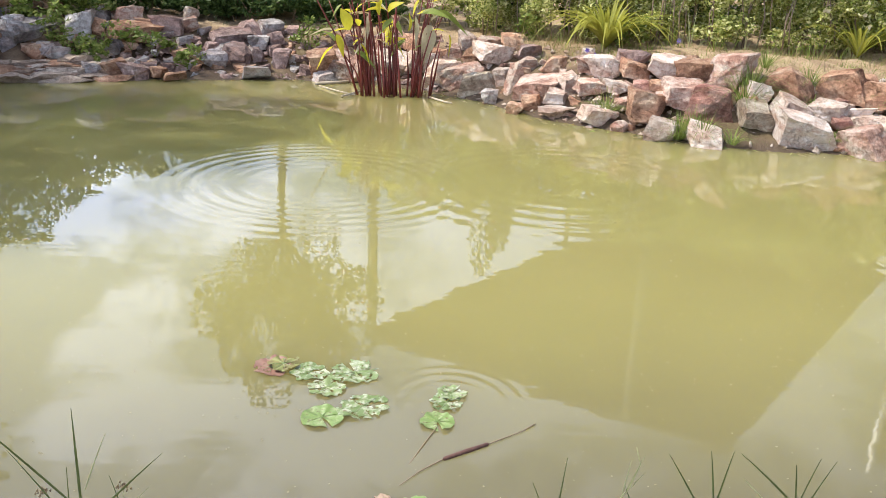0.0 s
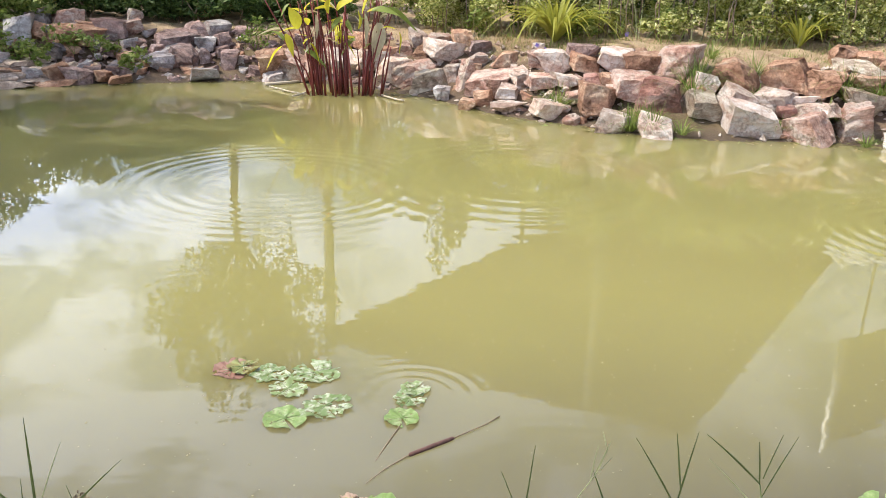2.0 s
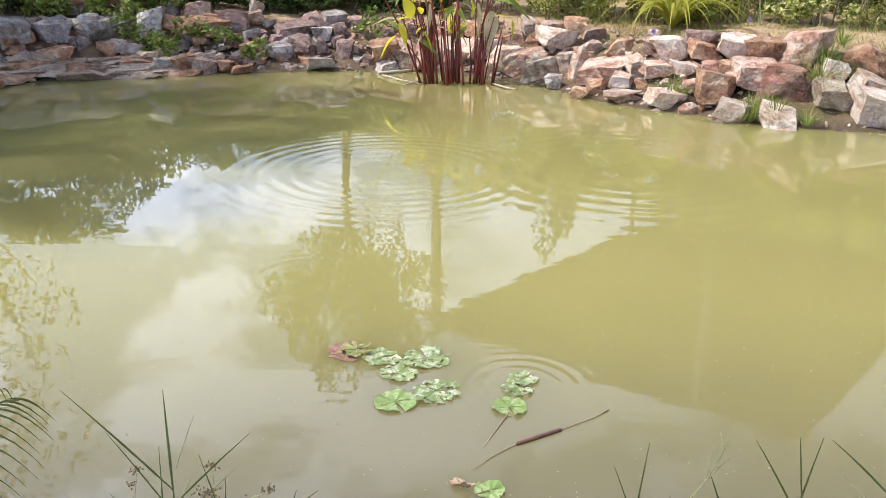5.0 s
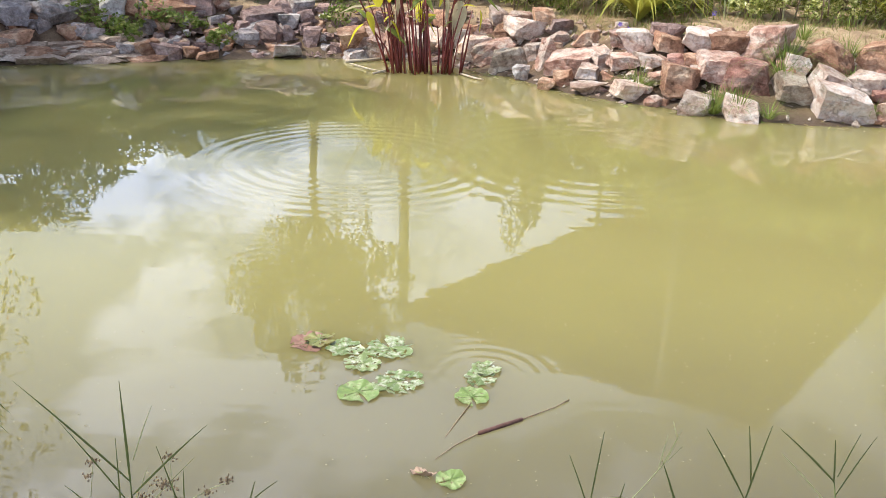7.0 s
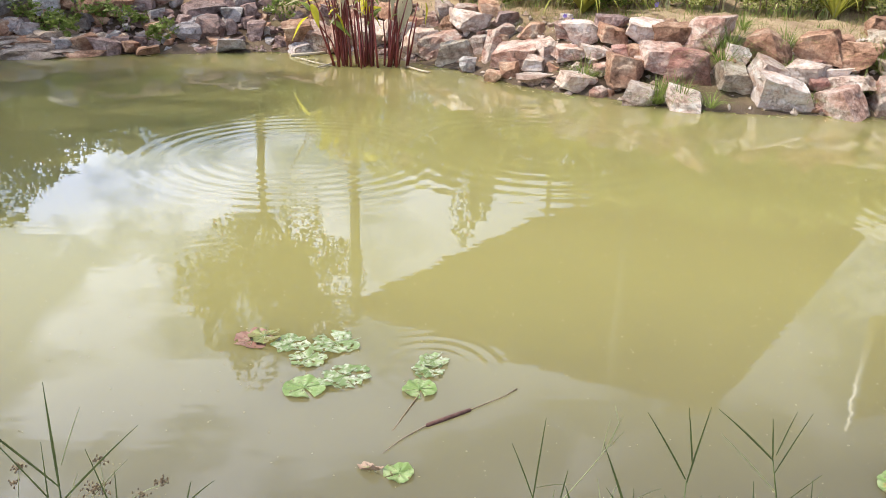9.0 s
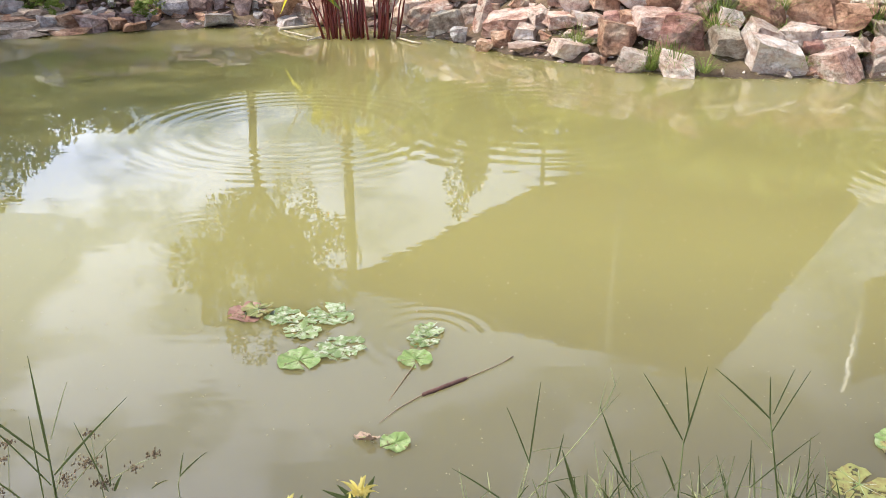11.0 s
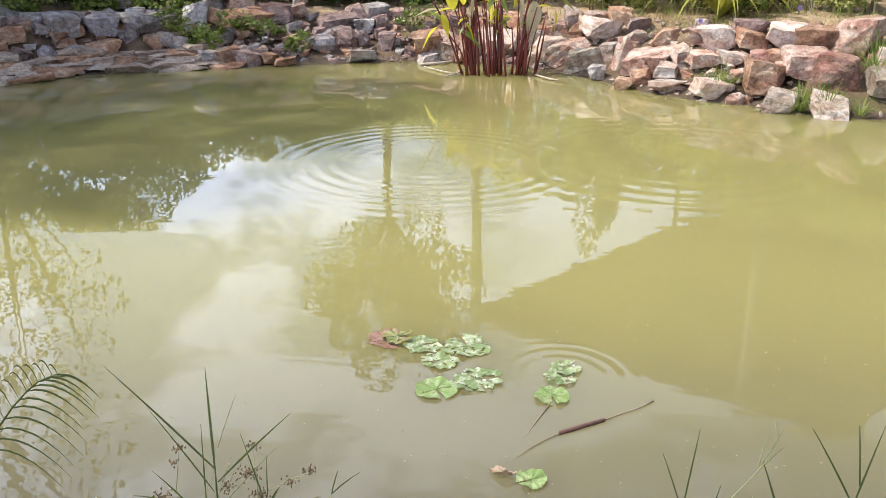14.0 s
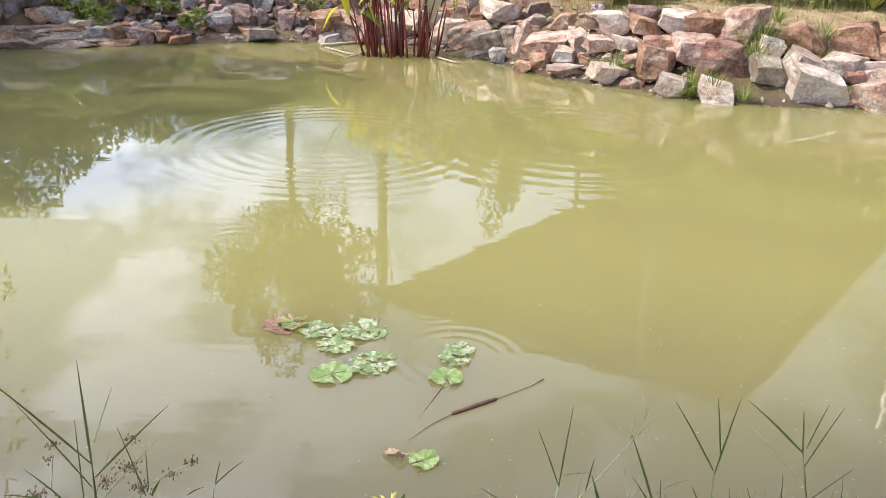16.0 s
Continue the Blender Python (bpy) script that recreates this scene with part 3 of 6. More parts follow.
# ---- rock walls round the far shore ----
def stone_mesh(seed, w, d, h):
    """A quarried block: a skewed wedge split along a few flat planes, with chipped edges and a rough skin."""
    rng = np.random.default_rng(seed)
    half = np.array([w, d, h]) * 0.5
    bm = bmesh.new()
    bmesh.ops.create_cube(bm, size=1.0)
    skew, taper = rng.uniform(-0.28, 0.28, 2), rng.uniform(-0.30, 0.30, 2)
    for v in bm.verts:
        u = np.array(v.co) * 2
        q = u * rng.uniform(0.86, 1.10, 3)
        q[0] = q[0] * (1 + taper[0] * u[2]) + skew[0] * u[2]
        q[2] = q[2] * (1 + taper[1] * u[0])
        q[1] += skew[1] * u[2]
        v.co = Vector(q * half)
    for _ in range(int(rng.integers(3, 6))):
        n = rng.normal(size=3)
        n /= np.linalg.norm(n)
        n = n / half
        n /= np.linalg.norm(n)
        reach = float(np.abs(n) @ half) * rng.uniform(0.50, 0.80)
        bmesh.ops.bisect_plane(bm, geom=bm.verts[:] + bm.edges[:] + bm.faces[:], plane_co=Vector(n * reach), plane_no=Vector(n), clear_outer=True)
    hull = bmesh.ops.convex_hull(bm, input=bm.verts)
    spare = {g for g in hull["geom_interior"] + hull["geom_unused"] if isinstance(g, bmesh.types.BMVert)}
    bmesh.ops.delete(bm, geom=list(spare), context="VERTS")
    bmesh.ops.dissolve_limit(bm, angle_limit=radians(5), verts=bm.verts, edges=bm.edges)
    bmesh.ops.bevel(bm, geom=bm.edges[:], offset=0.022 * min(w, d, h), segments=1, affect="EDGES", profile=0.6, clamp_overlap=True)
    bmesh.ops.triangulate(bm, faces=bm.faces)
    for limit in (0.16, 0.09, 0.06):
        bmesh.ops.subdivide_edges(bm, edges=[e for e in bm.edges if e.calc_length() > limit], cuts=1)
        bmesh.ops.triangulate(bm, faces=[q for q in bm.faces if len(q.verts) > 3])
    off = Vector(rng.uniform(-50, 50, 3))
    tilt = Vector((*rng.normal(size=2) * 0.35, 1.0)).normalized()
    for v in bm.verts:
        layer = math.sin(v.co.dot(tilt) * 55 + 5 * noise.noise(v.co * 4 + off)) * 0.006
        out = Vector((v.co.x, v.co.y, 0.25 * v.co.z)).normalized()
        v.co += noise.noise_vector(v.co * 4 + off) * 0.020 + noise.noise_vector(v.co * 15 + off) * 0.011 + out * layer
    return bm


stone_count = [0]


def stone(wall, x, y, z, w, h, tone, turn=None, depth=0.8, tip=26):
    stone_count[0] += 1
    k = stone_count[0]
    rng = random.Random(k)
    face = math.degrees(math.atan2(-x, y))
    out = 0.06 / math.hypot(x, y)
    x, y, z = x - x * out, y - y * out, z + 0.01
    ob = part("stone", stone_mesh(k, w * 0.90, w * depth, h * 0.92), STONE[tone], wall)
    ob.matrix_local = Matrix.Translation(-wall.location) @ pose(x, y, z, rng.uniform(-0.2, 1) * tip, rng.uniform(-0.6, 0.6) * tip,
                                                               face + (rng.uniform(-28, 28) if turn is None else turn))
    return ob


sunny_wall = thing("rock_wall", 2.5, 8.3, 0.2, "dry stacked retaining wall of pink and cream sandstone rocks", "rock wall")
shady_wall = thing("rock_wall", -3.5, 11.0, 0.2, "shaded low wall of grey and purple-brown rocks with weeds", "rock wall")
stone(sunny_wall, 1.74, 9.74, 0.62, 0.18, 0.12, "white", tip=14)
stone(sunny_wall, 1.74, 9.42, 0.51, 0.29, 0.16, "pink", tip=14)
stone(sunny_wall, 1.87, 9.23, 0.50, 0.39, 0.26, "white", tip=14)
stone(sunny_wall, 2.17, 9.20, 0.62, 0.41, 0.19, "dark", tip=14)
stone(sunny_wall, 2.14, 8.97, 0.49, 0.33, 0.21, "tan", tip=14)
stone(sunny_wall, 2.46, 8.90, 0.57, 0.41, 0.27, "white", tip=14)
stone(sunny_wall, 2.68, 8.68, 0.55, 0.38, 0.25, "tan", tip=14)
stone(sunny_wall, 2.80, 9.16, 0.65, 0.17, 0.10, "tan", tip=14)
stone(sunny_wall, 3.02, 8.56, 0.59, 0.43, 0.36, "pink", tip=14)
stone(sunny_wall, 1.71, 9.00, 0.33, 0.35, 0.18, "pink", tip=14)
stone(sunny_wall, 1.91, 8.86, 0.36, 0.30, 0.12, "white", tip=14)
stone(sunny_wall, 2.14, 8.71, 0.36, 0.25, 0.21, "rust", tip=14)
stone(sunny_wall, 2.14, 8.41, 0.21, 0.39, 0.34, "tan", tip=14)
stone(sunny_wall, 2.34, 8.66, 0.40, 0.24, 0.15, "tan", tip=14)
stone(sunny_wall, 2.53, 8.41, 0.36, 0.47, 0.23, "pink", tip=14)
stone(sunny_wall, 2.75, 8.17, 0.31, 0.45, 0.37, "rust", tip=14)
stone(sunny_wall, 1.65, 8.46, 0.10, 0.32, 0.21, "white", tip=14)
stone(sunny_wall, 2.23, 7.86, 0.06, 0.35, 0.25, "white", tip=14)
stone(sunny_wall, 2.55, 7.64, 0.06, 0.37, 0.22, "white", tip=14)
stone(sunny_wall, 3.09, 7.93, 0.25, 0.41, 0.26, "cream", tip=14)
stone(sunny_wall, 3.23, 8.20, 0.42, 0.27, 0.20, "white", tip=14)
stone(sunny_wall, 3.53, 8.29, 0.50, 0.41, 0.33, "tan", tip=14)
stone(sunny_wall, 3.46, 7.94, 0.29, 0.38, 0.27, "white", tip=14)
stone(sunny_wall, 3.85, 7.95, 0.35, 0.40, 0.18, "white", tip=14)
stone(sunny_wall, 3.51, 7.72, 0.16, 0.55, 0.37, "white", tip=14)
stone(sunny_wall, 4.05, 8.21, 0.52, 0.49, 0.34, "tan", tip=14)
stone(sunny_wall, 4.32, 8.26, 0.59, 0.25, 0.13, "tan", tip=14)
stone(sunny_wall, 4.38, 8.03, 0.47, 0.38, 0.26, "tan", tip=14)
stone(sunny_wall, 3.89, 7.75, 0.24, 0.19, 0.13, "rust", tip=14)
stone(sunny_wall, 3.97, 7.51, 0.11, 0.47, 0.28, "pink", tip=14)
stone(sunny_wall, 4.10, 7.84, 0.32, 0.24, 0.11, "white", tip=14)
stone(sunny_wall, 4.18, 7.72, 0.26, 0.43, 0.13, "white", tip=14)
stone(sunny_wall, 4.97, 8.85, 0.68, 0.31, 0.21, "tan", tip=14)
stone(sunny_wall, 4.78, 8.17, 0.60, 0.51, 0.12, "cream", tip=14)
stone(sunny_wall, 4.78, 8.02, 0.51, 0.36, 0.14, "tan", tip=14)
stone(sunny_wall, 4.68, 7.72, 0.33, 0.37, 0.24, "cream", tip=14)
stone(sunny_wall, 4.49, 7.51, 0.18, 0.40, 0.38, "pink", tip=14)
stone(sunny_wall, 5.17, 8.64, 0.66, 0.27, 0.13, "tan", tip=14)
stone(sunny_wall, 5.24, 8.36, 0.64, 0.19, 0.11, "tan", tip=14)
stone(sunny_wall, 5.21, 7.99, 0.54, 0.47, 0.15, "dark", tip=14)
stone(sunny_wall, 5.03, 7.67, 0.33, 0.33, 0.24, "cream", tip=14)
stone(sunny_wall, 4.83, 7.23, 0.09, 0.38, 0.19, "white", tip=14)
stone(sunny_wall, 5.05, 7.23, 0.10, 0.14, 0.20, "grey", tip=14)
stone(sunny_wall, 5.56, 8.47, 0.65, 0.25, 0.14, "white", tip=14)
stone(sunny_wall, 5.63, 7.90, 0.54, 0.56, 0.22, "tan", tip=14)
stone(sunny_wall, 6.26, 8.57, 0.94, 0.42, 0.26, "white", tip=14)
stone(sunny_wall, 6.33, 8.56, 0.79, 0.53, 0.25, "rust", tip=14)
stone(sunny_wall, 6.10, 8.12, 0.64, 0.42, 0.27, "tan", tip=14)
stone(sunny_wall, 5.49, 7.65, 0.37, 0.51, 0.18, "tan", tip=14)
stone(sunny_wall, 5.89, 7.75, 0.49, 0.14, 0.12, "white", tip=14)
stone(sunny_wall, 5.91, 7.65, 0.43, 0.34, 0.18, "white", tip=14)
stone(sunny_wall, 5.72, 7.42, 0.28, 0.45, 0.26, "white", tip=14)
stone(sunny_wall, 5.89, 8.46, 0.66, 0.15, 0.11, "tan", tip=14)
stone(sunny_wall, 5.01, 7.47, 0.21, 0.34, 0.10, "tan", tip=14)
stone(sunny_wall, 5.33, 7.45, 0.23, 0.31, 0.09, "tan", tip=14)
stone(sunny_wall, 3.12, 8.10, 0.35, 0.14, 0.10, "tan", tip=14)
stone(sunny_wall, 6.50, 8.14, 0.65, 0.33, 0.26, "tan", tip=14)
stone(sunny_wall, 6.21, 7.66, 0.49, 0.32, 0.21, "white", tip=14)
stone(sunny_wall, 6.15, 7.36, 0.30, 0.41, 0.26, "pink", tip=14)
stone(sunny_wall, 6.68, 8.47, 0.87, 0.39, 0.25, "pink", tip=14)
stone(sunny_wall, 6.64, 7.79, 0.61, 0.34, 0.29, "tan", tip=14)
stone(sunny_wall, 6.55, 7.32, 0.34, 0.40, 0.31, "white", tip=14)
stone(sunny_wall, 0.07, 10.66, 0.18, 0.48, 0.38, "white", tip=14)
stone(sunny_wall, 0.20, 11.13, 0.44, 0.23, 0.22, "pink", tip=14)
stone(sunny_wall, 0.37, 11.30, 0.59, 0.28, 0.25, "white", tip=14)
stone(sunny_wall, 0.41, 10.88, 0.42, 0.21, 0.21, "tan", tip=14)
stone(sunny_wall, 0.69, 10.69, 0.45, 0.47, 0.32, "white", tip=14)
stone(sunny_wall, 0.96, 10.91, 0.63, 0.33, 0.19, "tan", tip=14)
stone(sunny_wall, 0.31, 10.44, 0.17, 0.52, 0.36, "pink", tip=14)
stone(sunny_wall, 0.50, 10.19, 0.16, 0.51, 0.35, "cream", tip=14)
stone(sunny_wall, 0.78, 10.06, 0.24, 0.21, 0.27, "white", tip=14)
stone(sunny_wall, 0.90, 9.80, 0.22, 0.25, 0.45, "pink", tip=14)
stone(sunny_wall, 1.14, 10.44, 0.55, 0.32, 0.18, "dark", tip=14)
stone(sunny_wall, 1.15, 9.44, 0.23, 0.51, 0.27, "pink", tip=14)
stone(sunny_wall, 1.05, 9.17, 0.10, 0.23, 0.16, "tan", tip=14)
stone(sunny_wall, 1.24, 8.77, 0.08, 0.29, 0.14, "white", tip=14)
stone(sunny_wall, 1.30, 9.06, 0.17, 0.27, 0.18, "white", tip=14)
stone(sunny_wall, 1.47, 9.24, 0.32, 0.24, 0.20, "white", tip=14)
stone(sunny_wall, 0.87, 9.05, 0.04, 0.18, 0.14, "tan", tip=14)
stone(sunny_wall, 1.09, 10.20, 0.43, 0.23, 0.14, "pink", tip=14)
stone(sunny_wall, 0.61, 9.66, 0.08, 0.19, 0.19, "grey", tip=14)
stone(sunny_wall, 1.40, 9.78, 0.46, 0.32, 0.23, "tan", tip=14)
stone(sunny_wall, 0.66, 11.07, 0.60, 0.33, 0.13, "pink", tip=14)
stone(sunny_wall, -0.03, 11.17, 0.37, 0.23, 0.18, "tan", tip=14)
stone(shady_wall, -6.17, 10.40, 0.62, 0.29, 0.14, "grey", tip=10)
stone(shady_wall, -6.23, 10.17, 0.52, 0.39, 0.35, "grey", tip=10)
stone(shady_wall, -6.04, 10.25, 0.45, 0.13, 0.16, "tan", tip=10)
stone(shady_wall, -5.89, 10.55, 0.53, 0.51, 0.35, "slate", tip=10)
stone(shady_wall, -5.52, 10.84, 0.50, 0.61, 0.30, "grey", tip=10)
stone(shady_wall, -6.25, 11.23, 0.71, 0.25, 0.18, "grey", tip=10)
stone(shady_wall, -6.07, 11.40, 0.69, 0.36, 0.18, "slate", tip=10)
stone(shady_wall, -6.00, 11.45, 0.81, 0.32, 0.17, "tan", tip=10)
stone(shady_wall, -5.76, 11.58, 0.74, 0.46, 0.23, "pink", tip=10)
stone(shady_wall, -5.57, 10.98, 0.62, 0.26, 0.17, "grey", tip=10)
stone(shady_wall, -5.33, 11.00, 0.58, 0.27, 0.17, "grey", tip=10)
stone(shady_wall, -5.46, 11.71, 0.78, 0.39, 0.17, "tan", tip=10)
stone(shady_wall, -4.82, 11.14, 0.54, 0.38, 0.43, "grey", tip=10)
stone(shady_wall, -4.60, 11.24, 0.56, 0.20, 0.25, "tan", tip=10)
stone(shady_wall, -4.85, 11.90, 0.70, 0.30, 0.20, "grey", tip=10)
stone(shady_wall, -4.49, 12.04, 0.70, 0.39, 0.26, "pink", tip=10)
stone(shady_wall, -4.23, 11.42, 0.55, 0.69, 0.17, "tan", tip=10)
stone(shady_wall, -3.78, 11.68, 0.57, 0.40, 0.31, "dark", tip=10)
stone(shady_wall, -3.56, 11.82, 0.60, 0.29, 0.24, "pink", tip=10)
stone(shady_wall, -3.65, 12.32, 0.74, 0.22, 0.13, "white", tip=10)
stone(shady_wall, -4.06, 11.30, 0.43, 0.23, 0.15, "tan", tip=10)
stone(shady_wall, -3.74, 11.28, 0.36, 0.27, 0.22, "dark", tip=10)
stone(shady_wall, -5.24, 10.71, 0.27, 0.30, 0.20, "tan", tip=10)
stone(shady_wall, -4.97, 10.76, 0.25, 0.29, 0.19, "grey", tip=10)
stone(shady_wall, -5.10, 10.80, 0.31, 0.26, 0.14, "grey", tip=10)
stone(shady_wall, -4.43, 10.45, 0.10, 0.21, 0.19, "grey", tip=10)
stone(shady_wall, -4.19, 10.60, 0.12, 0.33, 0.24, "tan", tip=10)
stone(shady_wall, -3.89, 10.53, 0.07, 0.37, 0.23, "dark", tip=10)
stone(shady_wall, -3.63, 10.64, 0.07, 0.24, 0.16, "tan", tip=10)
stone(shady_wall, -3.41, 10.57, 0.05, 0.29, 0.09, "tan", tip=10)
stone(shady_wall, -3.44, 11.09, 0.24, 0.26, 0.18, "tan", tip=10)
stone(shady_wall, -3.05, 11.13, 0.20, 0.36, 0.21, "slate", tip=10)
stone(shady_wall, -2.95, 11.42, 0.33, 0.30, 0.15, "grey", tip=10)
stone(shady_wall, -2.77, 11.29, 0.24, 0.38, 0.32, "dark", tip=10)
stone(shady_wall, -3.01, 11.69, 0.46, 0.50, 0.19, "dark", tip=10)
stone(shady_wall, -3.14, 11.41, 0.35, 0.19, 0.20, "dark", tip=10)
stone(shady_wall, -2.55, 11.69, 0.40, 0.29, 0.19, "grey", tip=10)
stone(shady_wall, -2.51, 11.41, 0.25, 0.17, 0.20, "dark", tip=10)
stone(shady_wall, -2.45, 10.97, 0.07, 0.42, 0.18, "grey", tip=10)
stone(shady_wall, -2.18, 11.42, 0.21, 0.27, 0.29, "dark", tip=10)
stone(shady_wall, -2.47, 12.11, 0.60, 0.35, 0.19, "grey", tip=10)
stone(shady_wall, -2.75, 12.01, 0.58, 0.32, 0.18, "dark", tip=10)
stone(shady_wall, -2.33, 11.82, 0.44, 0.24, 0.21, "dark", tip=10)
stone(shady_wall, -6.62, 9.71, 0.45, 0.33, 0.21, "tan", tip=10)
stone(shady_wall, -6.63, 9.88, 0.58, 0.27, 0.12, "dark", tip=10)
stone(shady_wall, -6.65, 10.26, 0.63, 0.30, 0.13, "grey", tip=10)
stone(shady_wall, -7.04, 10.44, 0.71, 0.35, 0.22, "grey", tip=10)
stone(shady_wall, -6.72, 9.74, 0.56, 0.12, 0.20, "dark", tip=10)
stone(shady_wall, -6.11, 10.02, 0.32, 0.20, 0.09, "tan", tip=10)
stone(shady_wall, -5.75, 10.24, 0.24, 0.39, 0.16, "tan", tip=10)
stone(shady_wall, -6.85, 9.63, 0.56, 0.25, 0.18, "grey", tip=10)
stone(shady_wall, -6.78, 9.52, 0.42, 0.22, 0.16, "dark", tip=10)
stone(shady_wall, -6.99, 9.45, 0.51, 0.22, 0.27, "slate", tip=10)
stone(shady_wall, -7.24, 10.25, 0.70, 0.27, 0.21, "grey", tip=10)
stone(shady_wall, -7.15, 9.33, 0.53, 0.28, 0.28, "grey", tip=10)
stone(shady_wall, -1.56, 11.26, 0.20, 0.43, 0.30, "tan")
stone(shady_wall, -1.54, 11.03, 0.04, 0.31, 0.13, "grey")
stone(shady_wall, -1.56, 11.24, 0.21, 0.43, 0.34, "tan")
stone(shady_wall, -1.27, 11.16, 0.18, 0.42, 0.35, "pink")
stone(shady_wall, -0.97, 11.10, 0.19, 0.47, 0.31, "pink")
stone(shady_wall, -0.59, 11.07, 0.24, 0.46, 0.31, "white")
stone(shady_wall, -0.25, 11.04, 0.30, 0.39, 0.31, "white")
stone(shady_wall, -0.70, 11.50, 0.46, 0.40, 0.24, "pink")
stone(shady_wall, -0.30, 11.44, 0.50, 0.40, 0.24, "tan")


def fill_stones(wall, n, x0, x1, tones, seed, d0=0.12, d1=1.05, small=0.07, large=0.16):
    """Smaller stones packed between the large ones."""
    rng = random.Random(seed)
    while n:
        x, y = rng.uniform(x0, x1), rng.uniform(6.6, 12.6)
        d = float(shore_distance(x, y))
        if not d0 < d < d1:
            continue
        w = rng.uniform(small, large)
        stone(wall, x, y, float(ground_z(x, y)) - 0.01, w, w * rng.uniform(0.5, 0.8), rng.choice(tones))
        n -= 1


fill_stones(sunny_wall, 80, 0.2, 6.6, ("pink", "tan", "pink", "white"), 31)
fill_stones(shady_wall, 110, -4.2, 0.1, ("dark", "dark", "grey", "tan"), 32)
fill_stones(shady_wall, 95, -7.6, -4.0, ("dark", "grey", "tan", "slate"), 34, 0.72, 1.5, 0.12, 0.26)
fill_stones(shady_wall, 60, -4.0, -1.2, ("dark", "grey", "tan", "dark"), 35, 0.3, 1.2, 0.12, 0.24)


def mud_ledge(n, seed):
    """Low worn slabs of dried mud and rock along the waterline under the shaded wall."""
    rng = random.Random(seed)
    while n:
        x, y = rng.uniform(-8.4, -4.1), rng.uniform(7.0, 10.9)
        d = float(shore_distance(x, y))
        if not 0.06 < d < 0.78:
            continue
        w = rng.uniform(0.25, 0.7)
        stone(shady_wall, x, y, float(ground_z(x, y)) - 0.005, w, rng.uniform(0.06, 0.13), rng.choice(("mud", "mud", "mud", "mud", "tan")), tip=6)
        n -= 1


mud_ledge(72, 33)


def rubble(rng, n, x0, x1, lo, hi):
    """Chips and small broken pieces lying on the bank between the rocks."""
    bits = []
    while len(bits) < n:
        x, y = rng.uniform(x0, x1), rng.uniform(6.6, 12.2)
        d = float(shore_distance(x, y))
        if not lo < d < hi:
            continue
        s = rng.uniform(0.015, 0.055)
        z = float(ground_z(x, y)) + s * 0.2
        q = [Vector((rng.uniform(-1, 1), rng.uniform(-1, 1), rng.uniform(-0.7, 0.7))).normalized() * s * rng.uniform(0.7, 1.2) for _ in range(6)]
        a, b = q[0], q[1]
        axes = [Vector((1, 0, 0)), Vector((0, 1, 0)), Vector((-1, 0, 0)), Vector((0, -1, 0)), Vector((0, 0, 0.7)), Vector((0, 0, -0.7))]
        vs = [Vector((x, y, z)) + ax * s * rng.uniform(0.6, 1.3) + q[i] * 0.35 for i, ax in enumerate(axes)]
        fs = [(0, 1, 4), (1, 2, 4), (2, 3, 4), (3, 0, 4), (1, 0, 5), (2, 1, 5), (3, 2, 5), (0, 3, 5)]
        bits.append((vs, fs))
    return gather(bits)


chip_rng = random.Random(5)
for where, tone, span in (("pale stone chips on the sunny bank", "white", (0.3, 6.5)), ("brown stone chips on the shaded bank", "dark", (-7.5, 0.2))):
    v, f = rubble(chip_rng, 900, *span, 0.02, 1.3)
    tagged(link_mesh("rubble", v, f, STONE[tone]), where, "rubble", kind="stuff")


# ---- hedge and shrubs behind the walls ----
def shrub(x, y, radii, leaves, size, material, label, seed, category="shrub", stems=5, name="shrub", clumps=16, slim=0.5):
    rng = np.random.default_rng(seed)
    z = float(ground_z(x, y))
    t = thing(name, x, y, z, label, category)
    rx, ry, rz = radii
    pts = blob_points(rng, leaves, (0, 0, rz * 1.05), (rx, ry, rz), clumps, 0.40, 0.45)
    pts = pts[pts[:, 2] > 0.06]
    leaf_cloud("crown", pts, size, material, t, rng, slim=slim)
    for k in range(stems):
        a, r = rng.uniform(0, 6.28), rng.uniform(0.05, 0.35)
        p0 = Vector((rx * r * math.cos(a), ry * r * math.sin(a), -0.05))
        p2 = Vector((rx * rng.uniform(-0.8, 0.8), ry * rng.uniform(-0.8, 0.8), rz * rng.uniform(0.9, 1.7)))
        p1 = p0.lerp(p2, 0.5) + Vector((rng.uniform(-0.1, 0.1), rng.uniform(-0.1, 0.1), 0.1))
        v, f = tube([p0, p1, p2], [0.014, 0.010, 0.004], 5)
        link_mesh("stem", v, f, TWIG, t, smooth=True)
    return t


HEDGE_LABEL = "dense variegated hedge shrub with small cream-edged leaves"


